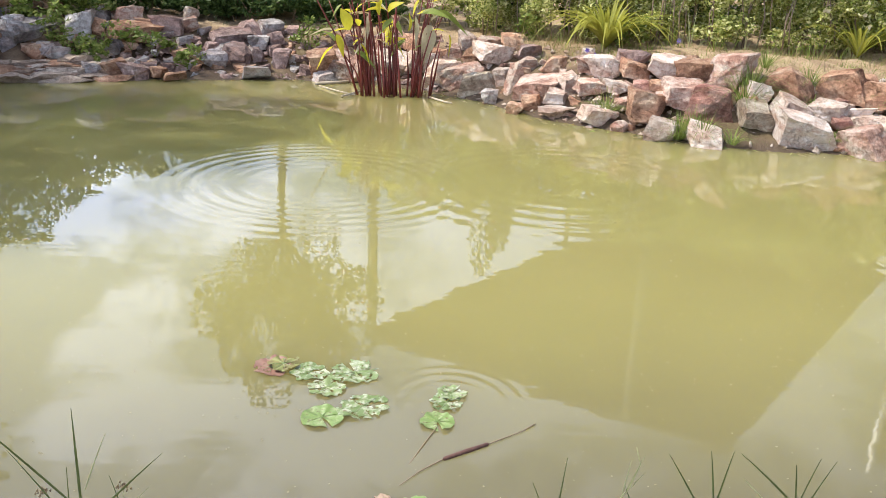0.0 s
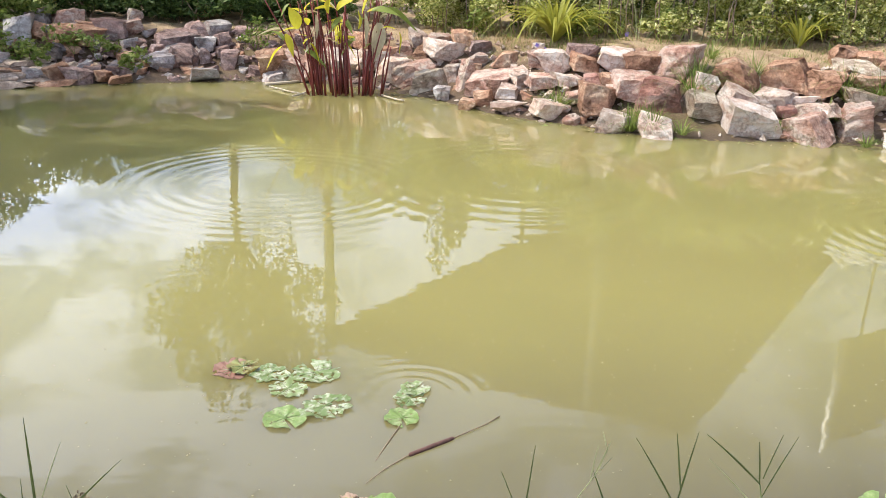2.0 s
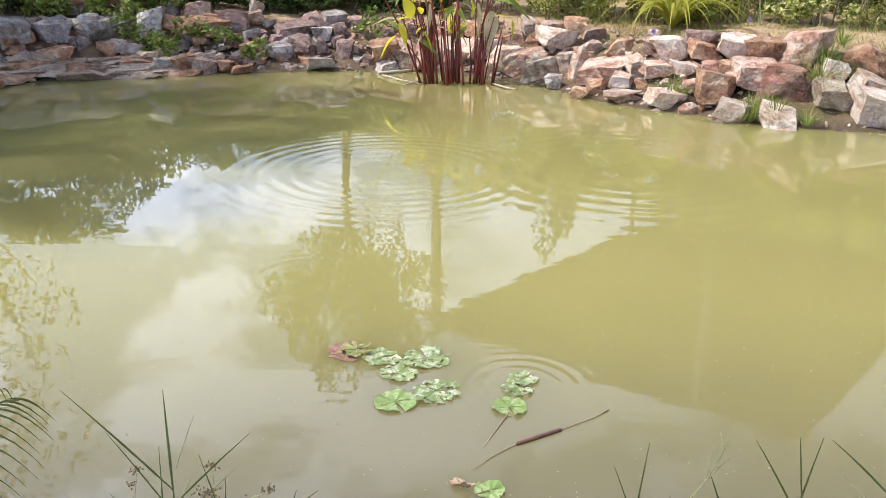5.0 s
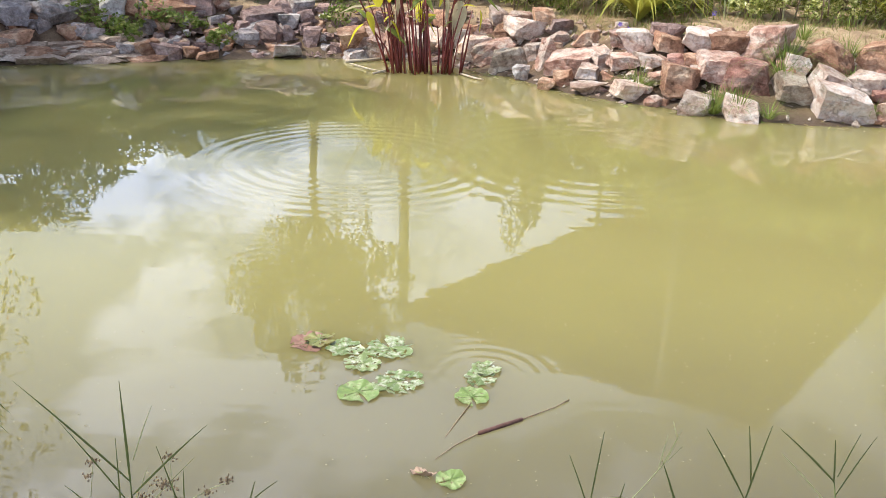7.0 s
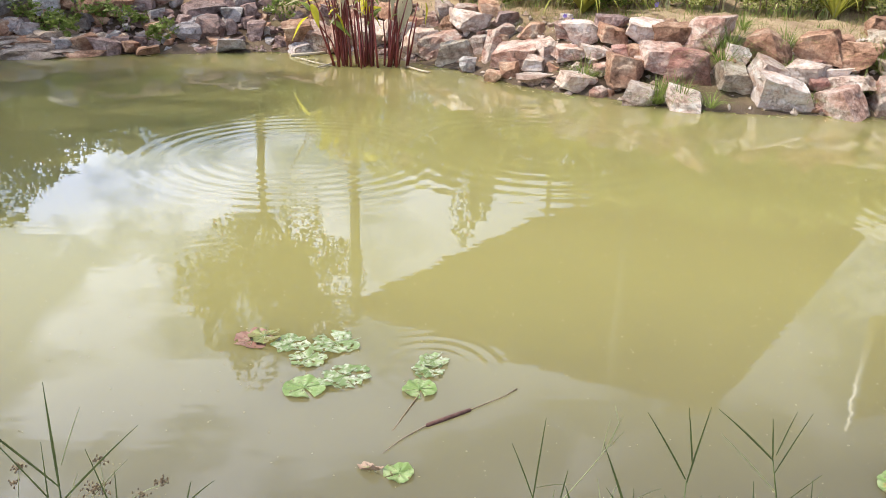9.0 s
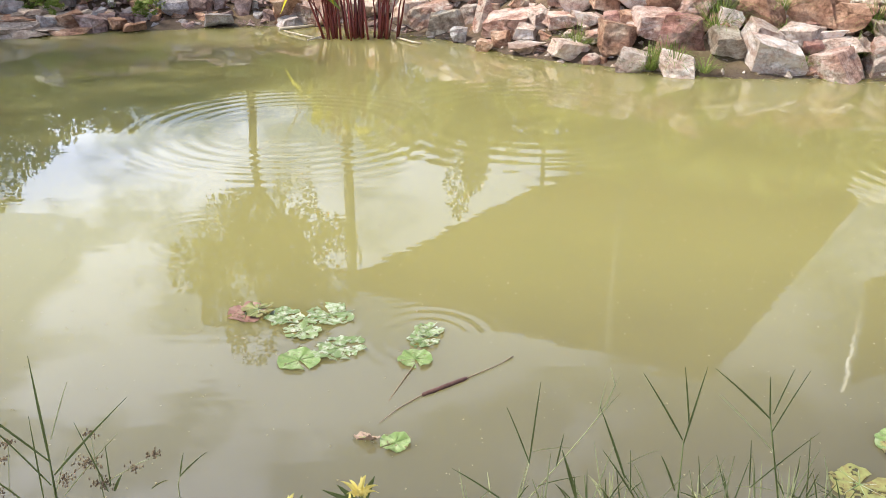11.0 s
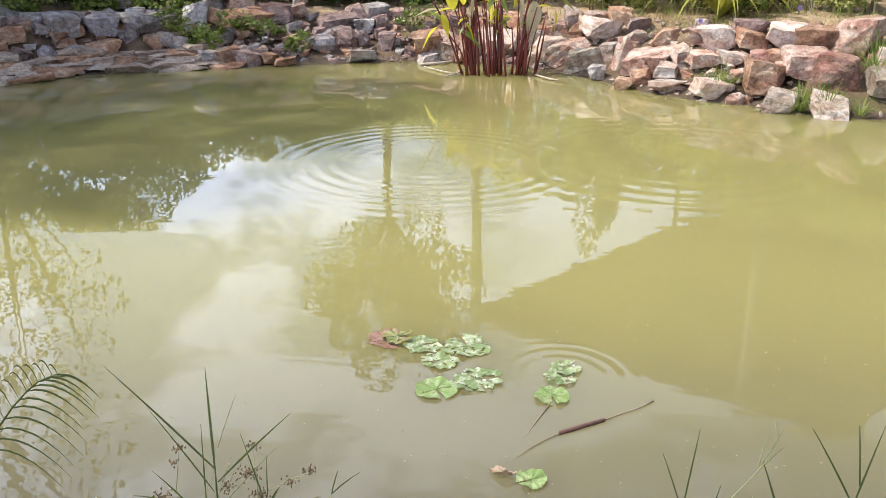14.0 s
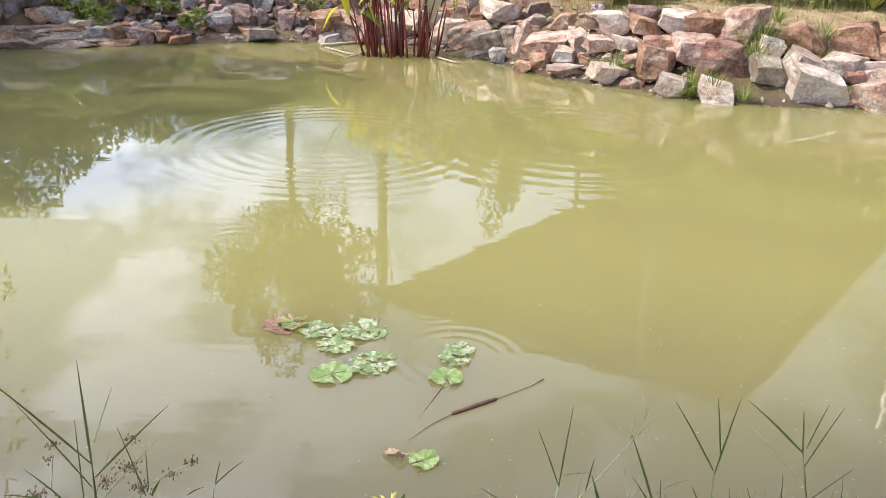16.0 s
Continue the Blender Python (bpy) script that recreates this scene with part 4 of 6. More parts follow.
def hedge_shrub(x, y, w, h, seed, material=HEDGE_LEAF, size=0.052, leaves=9500, label=HEDGE_LABEL, clumps=64):
    """A shrub of the hedge: leaves in clumps over a rounded block, thinner at the foot, with bare stems below."""
    rng = np.random.default_rng(seed)
    t = thing("hedge_shrub", x, y, float(ground_z(x, y)), label, "hedge shrub", "hedge")
    cc = np.stack([rng.uniform(-0.5, 0.5, clumps) * w, rng.uniform(-0.42, 0.42, clumps) * w, h * (0.04 + 0.94 * rng.random(clumps))], 1)
    cr = rng.uniform(0.10, 0.20, clumps)
    k = rng.integers(0, clumps, leaves)
    q = rng.normal(size=(leaves, 3))
    q /= np.linalg.norm(q, axis=1)[:, None]
    pts = cc[k] + q * (cr[k] * rng.uniform(0.5, 1.0, leaves))[:, None]
    pts = pts[pts[:, 2] > 0.04]
    leaf_cloud("crown", pts, size, material, t, rng, droop=0.1, slim=0.55)
    for _ in range(9):
        bx, by = rng.uniform(-0.4, 0.4) * w, rng.uniform(-0.45, 0.2) * w
        v, f = tube([(bx, by, -0.03), (bx + rng.uniform(-0.06, 0.06), by, h * 0.3), (bx + rng.uniform(-0.15, 0.15), by, h * rng.uniform(0.55, 0.95))], [0.011, 0.009, 0.004], 5)
        link_mesh("stem", v, f, TWIG, t, smooth=True)
    return t


for k in range(13):
    s = k / 12
    hx = 0.9 + 8.6 * s
    hy = 12.1 - 1.85 * math.sin(math.pi * min(1, s * 1.2) * 0.75) + 1.5 * max(0, s - 0.6)
    hedge_shrub(hx, hy, 0.92, 1.28 + 0.14 * math.sin(k * 2.3), 40 + k)
for k in range(7):
    hedge_shrub(1.3 + 1.25 * k, 12.7 - 0.2 * min(k, 3), 1.2, (1.25 if k < 2 or k > 3 else 1.75) + 0.15 * math.sin(k * 1.9), 60 + k, TREE_LEAF, 0.085, 3800, "taller green shrub growing behind the hedge")
for k, (hx, hy, hz) in enumerate(((0.0, 13.0, 0.85), (-0.9, 13.4, 0.70), (-1.9, 13.8, 0.42), (-2.8, 13.9, 0.38))):
    shrub(hx, hy, (0.8, 0.6, hz), 4600, 0.075, HEDGE_LEAF, "low yellow-green shrub behind the bank", 70 + k)
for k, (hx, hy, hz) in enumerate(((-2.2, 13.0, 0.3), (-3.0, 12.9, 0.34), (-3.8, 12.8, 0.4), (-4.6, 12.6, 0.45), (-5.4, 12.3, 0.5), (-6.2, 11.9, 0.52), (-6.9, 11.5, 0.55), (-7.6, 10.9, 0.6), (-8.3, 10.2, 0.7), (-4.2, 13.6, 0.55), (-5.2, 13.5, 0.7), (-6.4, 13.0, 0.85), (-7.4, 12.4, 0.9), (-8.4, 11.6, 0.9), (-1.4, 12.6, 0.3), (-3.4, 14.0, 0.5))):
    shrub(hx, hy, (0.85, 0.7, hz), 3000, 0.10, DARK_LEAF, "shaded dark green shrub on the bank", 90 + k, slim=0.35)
# tall bush that stands over the hedge
for k, (hx, hy) in enumerate(((-5.6, 11.5), (-6.3, 11.0), (-7.0, 10.5), (-5.0, 11.9))):
    shrub(hx, hy, (0.5, 0.4, 0.24), 1500, 0.085, GRASS, "bright green weedy shrub on top of the rock wall", 130 + k, stems=3)
shrub(0.95, 14.6, (0.62, 0.55, 1.55), 5200, 0.11, TREE_LEAF, "tall narrow bush behind the hedge", 120, clumps=26)


def strap_plant(x, y, n, length, seed, material=STRAP_LEAF, label="arching clump of yellow-green strap leaves", width=0.035):
    rng = random.Random(seed)
    t = thing("strap_leaf_plant", x, y, float(ground_z(x, y)), label, "plant", "strap leaf plants")
    for _ in range(n):
        a, s = rng.uniform(0, 6.283), rng.uniform(0.3, 1.3)
        ln = length * rng.uniform(0.7, 1.1)
        out = Vector((math.cos(a), math.sin(a), 0))
        tip = out * ln * s + Vector((0, 0, ln * (1.1 - s * 0.85) * 0.7))
        v, f = ribbon((0, 0, 0), tip, width, sag=0.30 * ln * s, side=out.cross(Vector((0, 0, 1))), steps=7)
        link_mesh("leaf", v, f, material, t)
    return t


strap_plant(2.1, 10.55, 110, 1.05, 3, width=0.042)
strap_plant(5.0, 9.9, 44, 0.85, 8, label="pale green strap leaf clump at the hedge foot")


# ---- red-stemmed water plant standing in the shallows ----
def water_plant(x, y):
    rng = random.Random(12)
    t = thing("water_plant", x, y, -0.05, "clump of dark red stems with yellow leaves in shallow water", "water plant")
    for k in range(64):
        cx, spread_x, fan = rng.choice(((-0.37, 0.09, -0.42), (-0.35, 0.09, -0.08), (-0.10, 0.11, -0.12), (-0.04, 0.10, -0.02), (0.02, 0.10, -0.05), (0.24, 0.10, 0.10), (0.29, 0.11, 0.26)))
        bx, by = cx + rng.gauss(0, spread_x * 0.6), rng.gauss(0, 0.10)
        ln = rng.uniform(0.6, 1.4)
        lean = Vector((fan * ln * rng.uniform(0.3, 1.1) + rng.gauss(0, 0.05), rng.gauss(0, 0.08), 0))
        p0, p2 = Vector((bx, by, 0)), Vector((bx, by, ln)) + lean
        p1 = p0.lerp(p2, 0.5) + Vector((-lean.x * 0.15 + rng.gauss(0, 0.012), rng.gauss(0, 0.012), 0))
        r0 = rng.uniform(0.008, 0.0155)
        v, f = tube([p0, p0.lerp(p1, 0.5), p1, p1.lerp(p2, 0.5), p2], [r0, r0 * 0.92, r0 * 0.8, r0 * 0.62, r0 * 0.42], 7)
        stem = link_mesh("stem", v, f, RED_STEM, t, smooth=True)
        if rng.random() < 0.4:
            out = Vector((rng.uniform(-1, 1) + lean.x * 2, rng.uniform(-0.9, 0.4), 0)).normalized()
            size = rng.uniform(0.14, 0.28)
            d = (out + Vector((0, 0, rng.choice((1.1, 0.7, 0.3, -0.5, -0.9))))).normalized()
            leaf(stem, p2, d, size, size * rng.uniform(0.24, 0.42), rng.choice((PLANT_LEAF, PLANT_LEAF, PLANT_LEAF, PLANT_LEAF, GRASS, PALE_LEAF)), rng)
    for bx, bz, dx, dz, size, wide, m in ((-0.56, 0.82, -0.25, 1.0, 0.36, 0.15, PLANT_LEAF), (-0.55, 0.80, -1.0, 0.05, 0.34, 0.07, PLANT_LEAF), (-0.70, 0.76, 0.35, -0.8, 0.24, 0.09, PLANT_LEAF),
                                          (-0.74, 0.62, -0.6, -0.6, 0.30, 0.09, PLANT_LEAF), (-0.72, 0.80, -1.0, 0.05, 0.34, 0.06, PALE_LEAF), (-0.20, 1.0, 0.1, 1.0, 0.28, 0.12, PLANT_LEAF),
                                          (-0.10, 1.04, 0.6, 0.6, 0.28, 0.11, PLANT_LEAF), (-0.30, 0.98, -0.8, 0.25, 0.34, 0.06, DRY_GRASS), (-0.35, 0.98, -0.05, -1.0, 0.36, 0.06, PALE_LEAF),
                                          (-0.28, 0.94, -0.5, -0.5, 0.26, 0.06, PALE_LEAF), (0.14, 0.84, 0.05, 1.0, 0.30, 0.13, PLANT_LEAF), (0.38, 0.90, -0.15, -1.0, 0.40, 0.20, PALE_LEAF),
                                          (0.22, 1.0, 0.05, -1.0, 0.34, 0.07, PALE_LEAF), (0.24, 1.02, 0.9, 0.3, 0.42, 0.06, PLANT_LEAF), (0.44, 1.06, 0.9, -0.3, 0.46, 0.15, GRASS), (0.30, 1.04, 0.8, 0.1, 0.36, 0.11, GRASS),
                                          (0.62, 0.80, 0.05, -1.0, 0.22, 0.07, PLANT_LEAF), (0.10, 0.72, -0.6, -0.5, 0.24, 0.06, GRASS), (-0.50, 0.58, 0.8, -0.35, 0.32, 0.08, GRASS), (-0.42, 0.66, 0.5, -0.8, 0.24, 0.07, PLANT_LEAF),
                                          (-0.16, 0.78, 0.25, 0.9, 0.26, 0.08, PLANT_LEAF), (-0.28, 0.56, 0.1, -0.9, 0.20, 0.06, PALE_LEAF)):
        leaf(t, Vector((bx, rng.uniform(-0.2, 0.05), bz)), Vector((dx, -0.15, dz)).normalized(), size * 0.95, wide * 1.0, m, rng)
    for k in range(20):
        a = rng.uniform(0, 6.283)
        base = Vector((rng.uniform(-0.5, 0.5), rng.uniform(-0.15, 0.15), rng.uniform(0.7, 1.2)))
        d = Vector((math.cos(a), math.sin(a) * 0.6, rng.uniform(-0.7, 0.8))).normalized()
        leaf(t, base, d, rng.uniform(0.14, 0.28), rng.uniform(0.03, 0.07), rng.choice((PLANT_LEAF, PALE_LEAF, GRASS, DRY_GRASS)), rng)
    return t


def leaf(parent, base, direction, length, width, material, rng):
    """A pointed oval leaf, folded along its midrib and curving down at the tip."""
    d = Vector(direction)
    side = d.cross(Vector((0, 0, 1)) + Vector((rng.uniform(-0.7, 0.7), rng.uniform(-0.7, 0.7), 0))).normalized()
    nrm = side.cross(d).normalized()
    vs, fs = [], []
    for k in range(8):
        s = k / 7
        w = width * 0.5 * math.sin(math.pi * min(1, 0.04 + s * 0.96) ** 0.75) + 0.001
        q = base + d * length * s - Vector((0, 0, 0.25 * length * s * s)) + nrm * 0.03 * length * math.sin(s * 5)
        vs += [q - side * w + nrm * w * 0.35, q, q + side * w + nrm * w * 0.35]
    for k in range(7):
        a = 3 * k
        fs += [(a, a + 1, a + 4, a + 3), (a + 1, a + 2, a + 5, a + 4)]
    return link_mesh("leaf", vs, fs, material, parent, smooth=True)


water_plant(-0.52, 9.95)


# ---- trees: most known from their mirror image in the water, three added for shade ----
def tree(x, y, height, trunk_h, crown, leaves, size, seed, label, material=TREE_LEAF, lean=(0, 0), r=0.09, clumps=18, clump=0.34, shell=0.5):
    rng = np.random.default_rng(seed)
    t = thing("tree", x, y, float(ground_z(x, y)) - 0.05, label, "tree")
    top = Vector((lean[0], lean[1], trunk_h))
    pts = [Vector((0, 0, 0)), top * 0.35 + Vector((0.04, 0.02, 0)), top * 0.7 + Vector((-0.03, 0, 0)), top]
    v, f = tube(pts, [r, r * 0.85, r * 0.72, r * 0.6], 9)
    link_mesh("trunk", v, f, BARK, t, smooth=True)
    cz = (trunk_h * 0.92 + height) / 2
    for k in range(9):
        a = 6.283 * k / 9 + rng.uniform(-0.3, 0.3)
        tip = Vector((lean[0] + crown[0] * 0.75 * math.cos(a), lean[1] + crown[1] * 0.75 * math.sin(a), rng.uniform(cz * 0.9, height * 0.95)))
        mid = top.lerp(tip, 0.5) + Vector((0, 0, -0.12))
        v, f = tube([top - Vector((0, 0, 0.1)), mid, tip], [r * 0.45, r * 0.28, 0.008], 6)
        link_mesh("limb", v, f, BARK, t, smooth=True)
    pts = blob_points(rng, leaves, (lean[0], lean[1], cz), (crown[0], crown[1], (height - trunk_h * 0.92) / 2), clumps, clump, shell)
    leaf_cloud("crown", pts, size, material, t, rng, droop=0.4, slim=0.45)
    return t


tree(-2.95, 15.2, 6.6, 2.95, (1.7, 1.4), 10500, 0.125, 201, "slender young tree with a forked trunk and dense crown", r=0.10, clumps=46, clump=0.30, shell=0.42)
tree(-8.9, 14.8, 3.5, 0.9, (2.6, 1.8), 6000, 0.17, 202, "spreading tree over the shaded bank", DARK_LEAF, r=0.14)
tree(-11.8, 11.2, 6.4, 2.2, (2.4, 2.2), 1260, 0.18, 203, "broad shade tree on the bank", DARK_LEAF, r=0.2)
tree(-9.3, 9.9, 8.8, 4.2, (2.6, 2.4), 2025, 0.16, 210, "tall leafy tree on the shaded bank", DARK_LEAF, r=0.2, clumps=34)
tree(-10.0, 7.9, 11.6, 5.4, (2.7, 2.6), 7068, 0.17, 211, "very tall shade tree beside the pond", DARK_LEAF, r=0.24, clumps=36)
tree(-10.4, 5.7, 11.8, 5.2, (2.7, 2.7), 7954, 0.17, 204, "tall dense shade tree beside the pond", DARK_LEAF, r=0.22, clumps=30)
# the next three stand out of view, added to shade the bank and water
tree(-11.4, 7.0, 8.2, 2.6, (2.4, 2.4), 3437, 0.16, 212, "unseen dense lower tree added to shade the water", DARK_LEAF, r=0.2, clumps=28)
tree(-12.8, 9.2, 9.6, 2.8, (2.8, 2.8), 1980, 0.22, 207, "unseen tall dense tree added to shade the pond's end", DARK_LEAF, r=0.24, clumps=30)
tree(-13.6, 4.4, 9.8, 2.6, (3.0, 2.8), 3600, 0.22, 208, "unseen tall dense tree added for shade at the pond's corner", DARK_LEAF, r=0.24, clumps=30)
tree(-9.3, 12.5, 6.4, 1.6, (1.7, 1.3), 1560, 0.15, 209, "leafy tree at the edge of the shade", DARK_LEAF, r=0.10, clumps=40, clump=0.26, shell=0.3)
tree(2.75, 15.8, 6.0, 4.7, (0.7, 0.7), 900, 0.14, 206, "thin young tree behind the hedge", TREE_LEAF, r=0.06)


# ---- roofed shelter on posts and a raised board beyond the hedge, known from the water's mirror image ----
def slab(corners, thickness):
    bm = bmesh.new()
    lo = [bm.verts.new((x, y, z)) for x, y, z in corners]
    hi = [bm.verts.new((x, y, z + thickness)) for x, y, z in corners]
    bm.faces.new(lo[::-1])
    bm.faces.new(hi)
    for k in range(len(lo)):
        j = (k + 1) % len(lo)
        bm.faces.new((lo[k], lo[j], hi[j], hi[k]))
    bmesh.ops.recalc_face_normals(bm, faces=bm.faces)
    return bm


def shelter():
    z = 6.75
    a, b, d = Vector((-1.45, 17.4, z)), Vector((5.6, 13.0, z)), Vector((6.63, 27.2, z))
    d = a + (d - a) * 1.7
    c = b + (d - a)
    t = thing("shelter", 3.0, 18.0, 0.8, "flat brown sheet-metal roof on tall posts behind the hedge", "shelter")
    inv = -Vector(t.location)
    part("roof", slab([q + inv for q in (a, b, c, d)], 0.14), ROOF_METAL, t)
    for k in range(5):
        s = k / 4
        v, f = tube([a.lerp(b, s) + inv - Vector((0, 0, 0.06)), d.lerp(c, s) + inv - Vector((0, 0, 0.06))], [0.07, 0.07], 4)
        link_mesh("beam", v, f, POST_METAL, t)
    for q in (a.lerp(b, 0.012), a.lerp(b, 0.77), b.lerp(c, 0.5), c, d, a.lerp(d, 0.5)):
        g = float(ground_z(q.x, q.y)) - 0.05
        v, f = tube([Vector((q.x, q.y + 0.12, g)) + inv, Vector((q.x, q.y + 0.12, z)) + inv], [0.11, 0.11], 10)
        link_mesh("post", v, f, POST_METAL, t, smooth=True)
    return t


shelter()


def raised_board():
    t = thing("raised_board", 8.0, 12.4, 0.8, "dark board raised on a thin post with a white edge strip", "board")
    inv = -Vector(t.location)
    bm = bmesh.new()
    bmesh.ops.create_cube(bm, size=1.0)
    bmesh.ops.scale(bm, vec=(6.4, 0.10, 2.1), verts=bm.verts)
    bmesh.ops.bevel(bm, geom=bm.edges[:], offset=0.02, segments=1, affect="EDGES")
    bmesh.ops.translate(bm, vec=(3.25, 0, 0), verts=bm.verts)
    bmesh.ops.rotate(bm, cent=(0, 0, 0), matrix=Matrix.Rotation(radians(24), 3, "Z"), verts=bm.verts)
    bmesh.ops.translate(bm, vec=Vector((7.9, 12.4, 5.55)) + inv, verts=bm.verts)
    part("board", bm, ROOF_METAL, t)
    for name, pts, r, m in (("edge_strip", [(7.88, 12.28, 4.45), (7.88, 12.28, 6.65)], 0.07, BRIGHT_METAL), ("post", [(8.3, 12.5, 0.6), (8.3, 12.5, 4.6)], 0.024, POST_METAL),
                            ("post", [(10.9, 13.75, 0.6), (10.9, 13.75, 4.6)], 0.024, POST_METAL)):
        v, f = tube([Vector(w) + inv for w in pts], [r, r], 8)
        link_mesh(name, v, f, m, t, smooth=True)
    return t


raised_board()


def white_sheet():
    """A crumpled plastic sheet tied by one edge to the board's post."""
    t = thing("plastic_sheet", 8.25, 12.42, 2.8, "crumpled white plastic sheet tied to a thin post", "plastic sheet")
    a, b, c, d = Vector((-0.42, -0.45, -0.52)), Vector((0.04, -0.25, -0.02)), Vector((-0.34, 0.25, 0.48)), Vector((-1.0, 0.30, -0.04))
    n = 16
    vs = []
    for i in range(n + 1):
        for j in range(n + 1):
            u, w = i / n, j / n
            q = a.lerp(b, u).lerp(d.lerp(c, u), w)
            crease = noise.noise(Vector((u * 3, w * 3, 1))) * 0.10 + noise.noise(Vector((u * 8, w * 8, 4))) * 0.035
            vs.append(q + Vector((0.3, -1, 0.2)) * crease + Vector((noise.noise(q * 5), 0, noise.noise(q * 4.3))) * 0.06)
    m = n + 1
    fs = [(i * m + j, i * m + j + 1, (i + 1) * m + j + 1, (i + 1) * m + j) for i in range(n) for j in range(n)]
    ob = link_mesh("sheet", vs, fs, SHEET, t, smooth=True)
    solid = ob.modifiers.new("thickness", "SOLIDIFY")
    solid.thickness = 0.004
    for z in (-0.03, 0.02):
        v, f = tube([(0.02, -0.01, z), (0.09, 0.06, z), (0.06, 0.12, z)], [0.006, 0.006, 0.006], 5)
        link_mesh("tie", v, f, SHEET, t)


white_sheet()


# ---- on the water ----
def lily_pad(x, y, size, turn, material, label, seed, tears=0.25, curl=0.0, stretch=1.0, notch=0.35, lift=0.0):
    """A floating leaf: notched disc with a wavy rim and a shallow dish; old ones are eaten through between the veins."""
    rng = random.Random(seed)
    n, rings = 48, 9
    off = Vector((seed * 3.7, seed * 1.9, 0))
    ph = [rng.uniform(0, 6.28) for _ in range(4)]
    vs, fs = [], []
    m = n + 1
    for j in range(rings + 1):
        u = j / rings
        for i in range(m):
            a = notch * 0.5 * (1.6 - u) + i / n * (6.2832 - notch * (1.6 - u))
            rag = noise.noise(Vector((math.cos(a), math.sin(a), 0)) * 2.2 + off) * 0.9 + noise.noise(Vector((math.cos(a), math.sin(a), 0)) * 6 + off) * 0.5
            r = 0.5 * size * u * (1 + 0.04 * math.sin(3 * a + ph[0]) + tears * rag * u * u)
            z = 0.005 + 0.004 * u ** 3 * (1 + math.sin(4 * a + ph[1])) + 0.0025 * math.sin(9 * a + ph[2]) * u + curl * max(0, math.sin(a + ph[0])) * u * u
            vs.append(Vector((r * math.cos(a) * stretch, r * math.sin(a), z)))
    for j in range(rings):
        for i in range(n):
            q = (j * m + i, j * m + i + 1, (j + 1) * m + i + 1, (j + 1) * m + i)
            mid = sum((vs[k] for k in q), Vector()) / 4 / size
            hole = noise.noise(mid * 7 + off) + 0.5 * noise.noise(mid * 16 + off)
            if tears > 0.2 and hole > 0.34 and j > 0:
                continue
            fs.append(q)
    top = len(vs)
    vs += [v - Vector((0, 0, 0.002)) for v in vs]
    fs += [tuple(k + top for k in q[::-1]) for q in fs]
    t = thing("lily_pad", x, y, lift, label, "lily pad", "lily pads")
    t.rotation_euler = (0, 0, radians(turn))
    blade = link_mesh("leaf", vs, fs, material, t, smooth=True)
    for k in range(7):
        a = notch * 0.5 + (k + 0.5) / 7 * (6.2832 - notch)
        q = Vector((math.cos(a) * stretch * size, math.sin(a) * size, 0))
        v, f = tube([(0, 0, 0.006), q * 0.2 + Vector((0, 0, 0.006)), q * 0.4 + Vector((0, 0, 0.006))], [0.0016, 0.0013, 0.0008], 4)
        link_mesh("vein", v, f, PAD_FRESH if material is PAD_FRESH else PAD, blade)
    return t


EATEN = "floating lily pad, pale and eaten into holes"
FRESH = "fresh green notched lily pad floating on the water"
lily_pad(-0.607, 2.824, 0.140, 40, PAD_BROWN, "rotting purple-brown lily pad with a yellow curled edge", 1, tears=0.24, curl=0.012)
lily_pad(-0.565, 2.835, 0.130, 10, PAD_YELLOW, "yellow-green curled half of a rotting lily pad", 2, lift=0.012, tears=0.35, stretch=0.9)
lily_pad(-0.457, 2.793, 0.139, 30, PAD, EATEN, 10, tears=0.30)
lily_pad(-0.376, 2.679, 0.134, 200, PAD, EATEN, 11, tears=0.30)
lily_pad(-0.284, 2.806, 0.179, 120, PAD, EATEN, 12, tears=0.30)
lily_pad(-0.364, 2.471, 0.147, -60, PAD_FRESH, FRESH, 20, tears=0.08)
lily_pad(-0.233, 2.549, 0.166, 20, PAD, EATEN, 21, tears=0.30, stretch=1.1)
lily_pad(0.071, 2.601, 0.118, 20, PAD, EATEN, 22, tears=0.30)
lily_pad(0.093, 2.673, 0.111, 50, PAD, EATEN, 31, tears=0.30)
lily_pad(0.039, 2.467, 0.121, -80, PAD_FRESH, FRESH, 23, tears=0.1)
lily_pad(-0.023, 1.992, 0.092, -150, PAD_FRESH, FRESH, 24, tears=0.1)
lily_pad(-0.108, 2.012, 0.040, -25, PAD_TAN, "small dried curled tan leaf", 25, tears=0.24, curl=0.02, stretch=2.1)
lily_pad(1.430, 1.905, 0.088, 10, PAD_YELLOW, EATEN, 26, tears=0.30)
lily_pad(1.245, 1.761, 0.161, 30, PAD_YELLOW, "yellowing ragged lily pad near the bank", 27, tears=0.30)
lily_pad(1.455, 1.935, 0.139, 60, PAD_FRESH, FRESH, 28, tears=0.15)
lily_pad(1.563, 1.935, 0.101, 0, PAD_FRESH, FRESH, 29, tears=0.2)
lily_pad(1.902, 2.052, 0.131, 0, PAD_FRESH, FRESH, 30, tears=0.2)
lily_pad(4.410, 6.299, 0.213, 0, PAD_YELLOW, "small far lily pad at the foot of the rocks", 40, tears=0.30)
lily_pad(4.840, 6.174, 0.236, 50, PAD_YELLOW, "small far lily pad at the foot of the rocks", 41, tears=0.30)
lily_pad(4.935, 6.585, 0.198, 100, PAD_YELLOW, "small far lily pad at the foot of the rocks", 42, tears=0.30)
lily_pad(4.061, 5.223, 0.200, 150, PAD_YELLOW, "small far lily pad at the foot of the rocks", 43, tears=0.30)
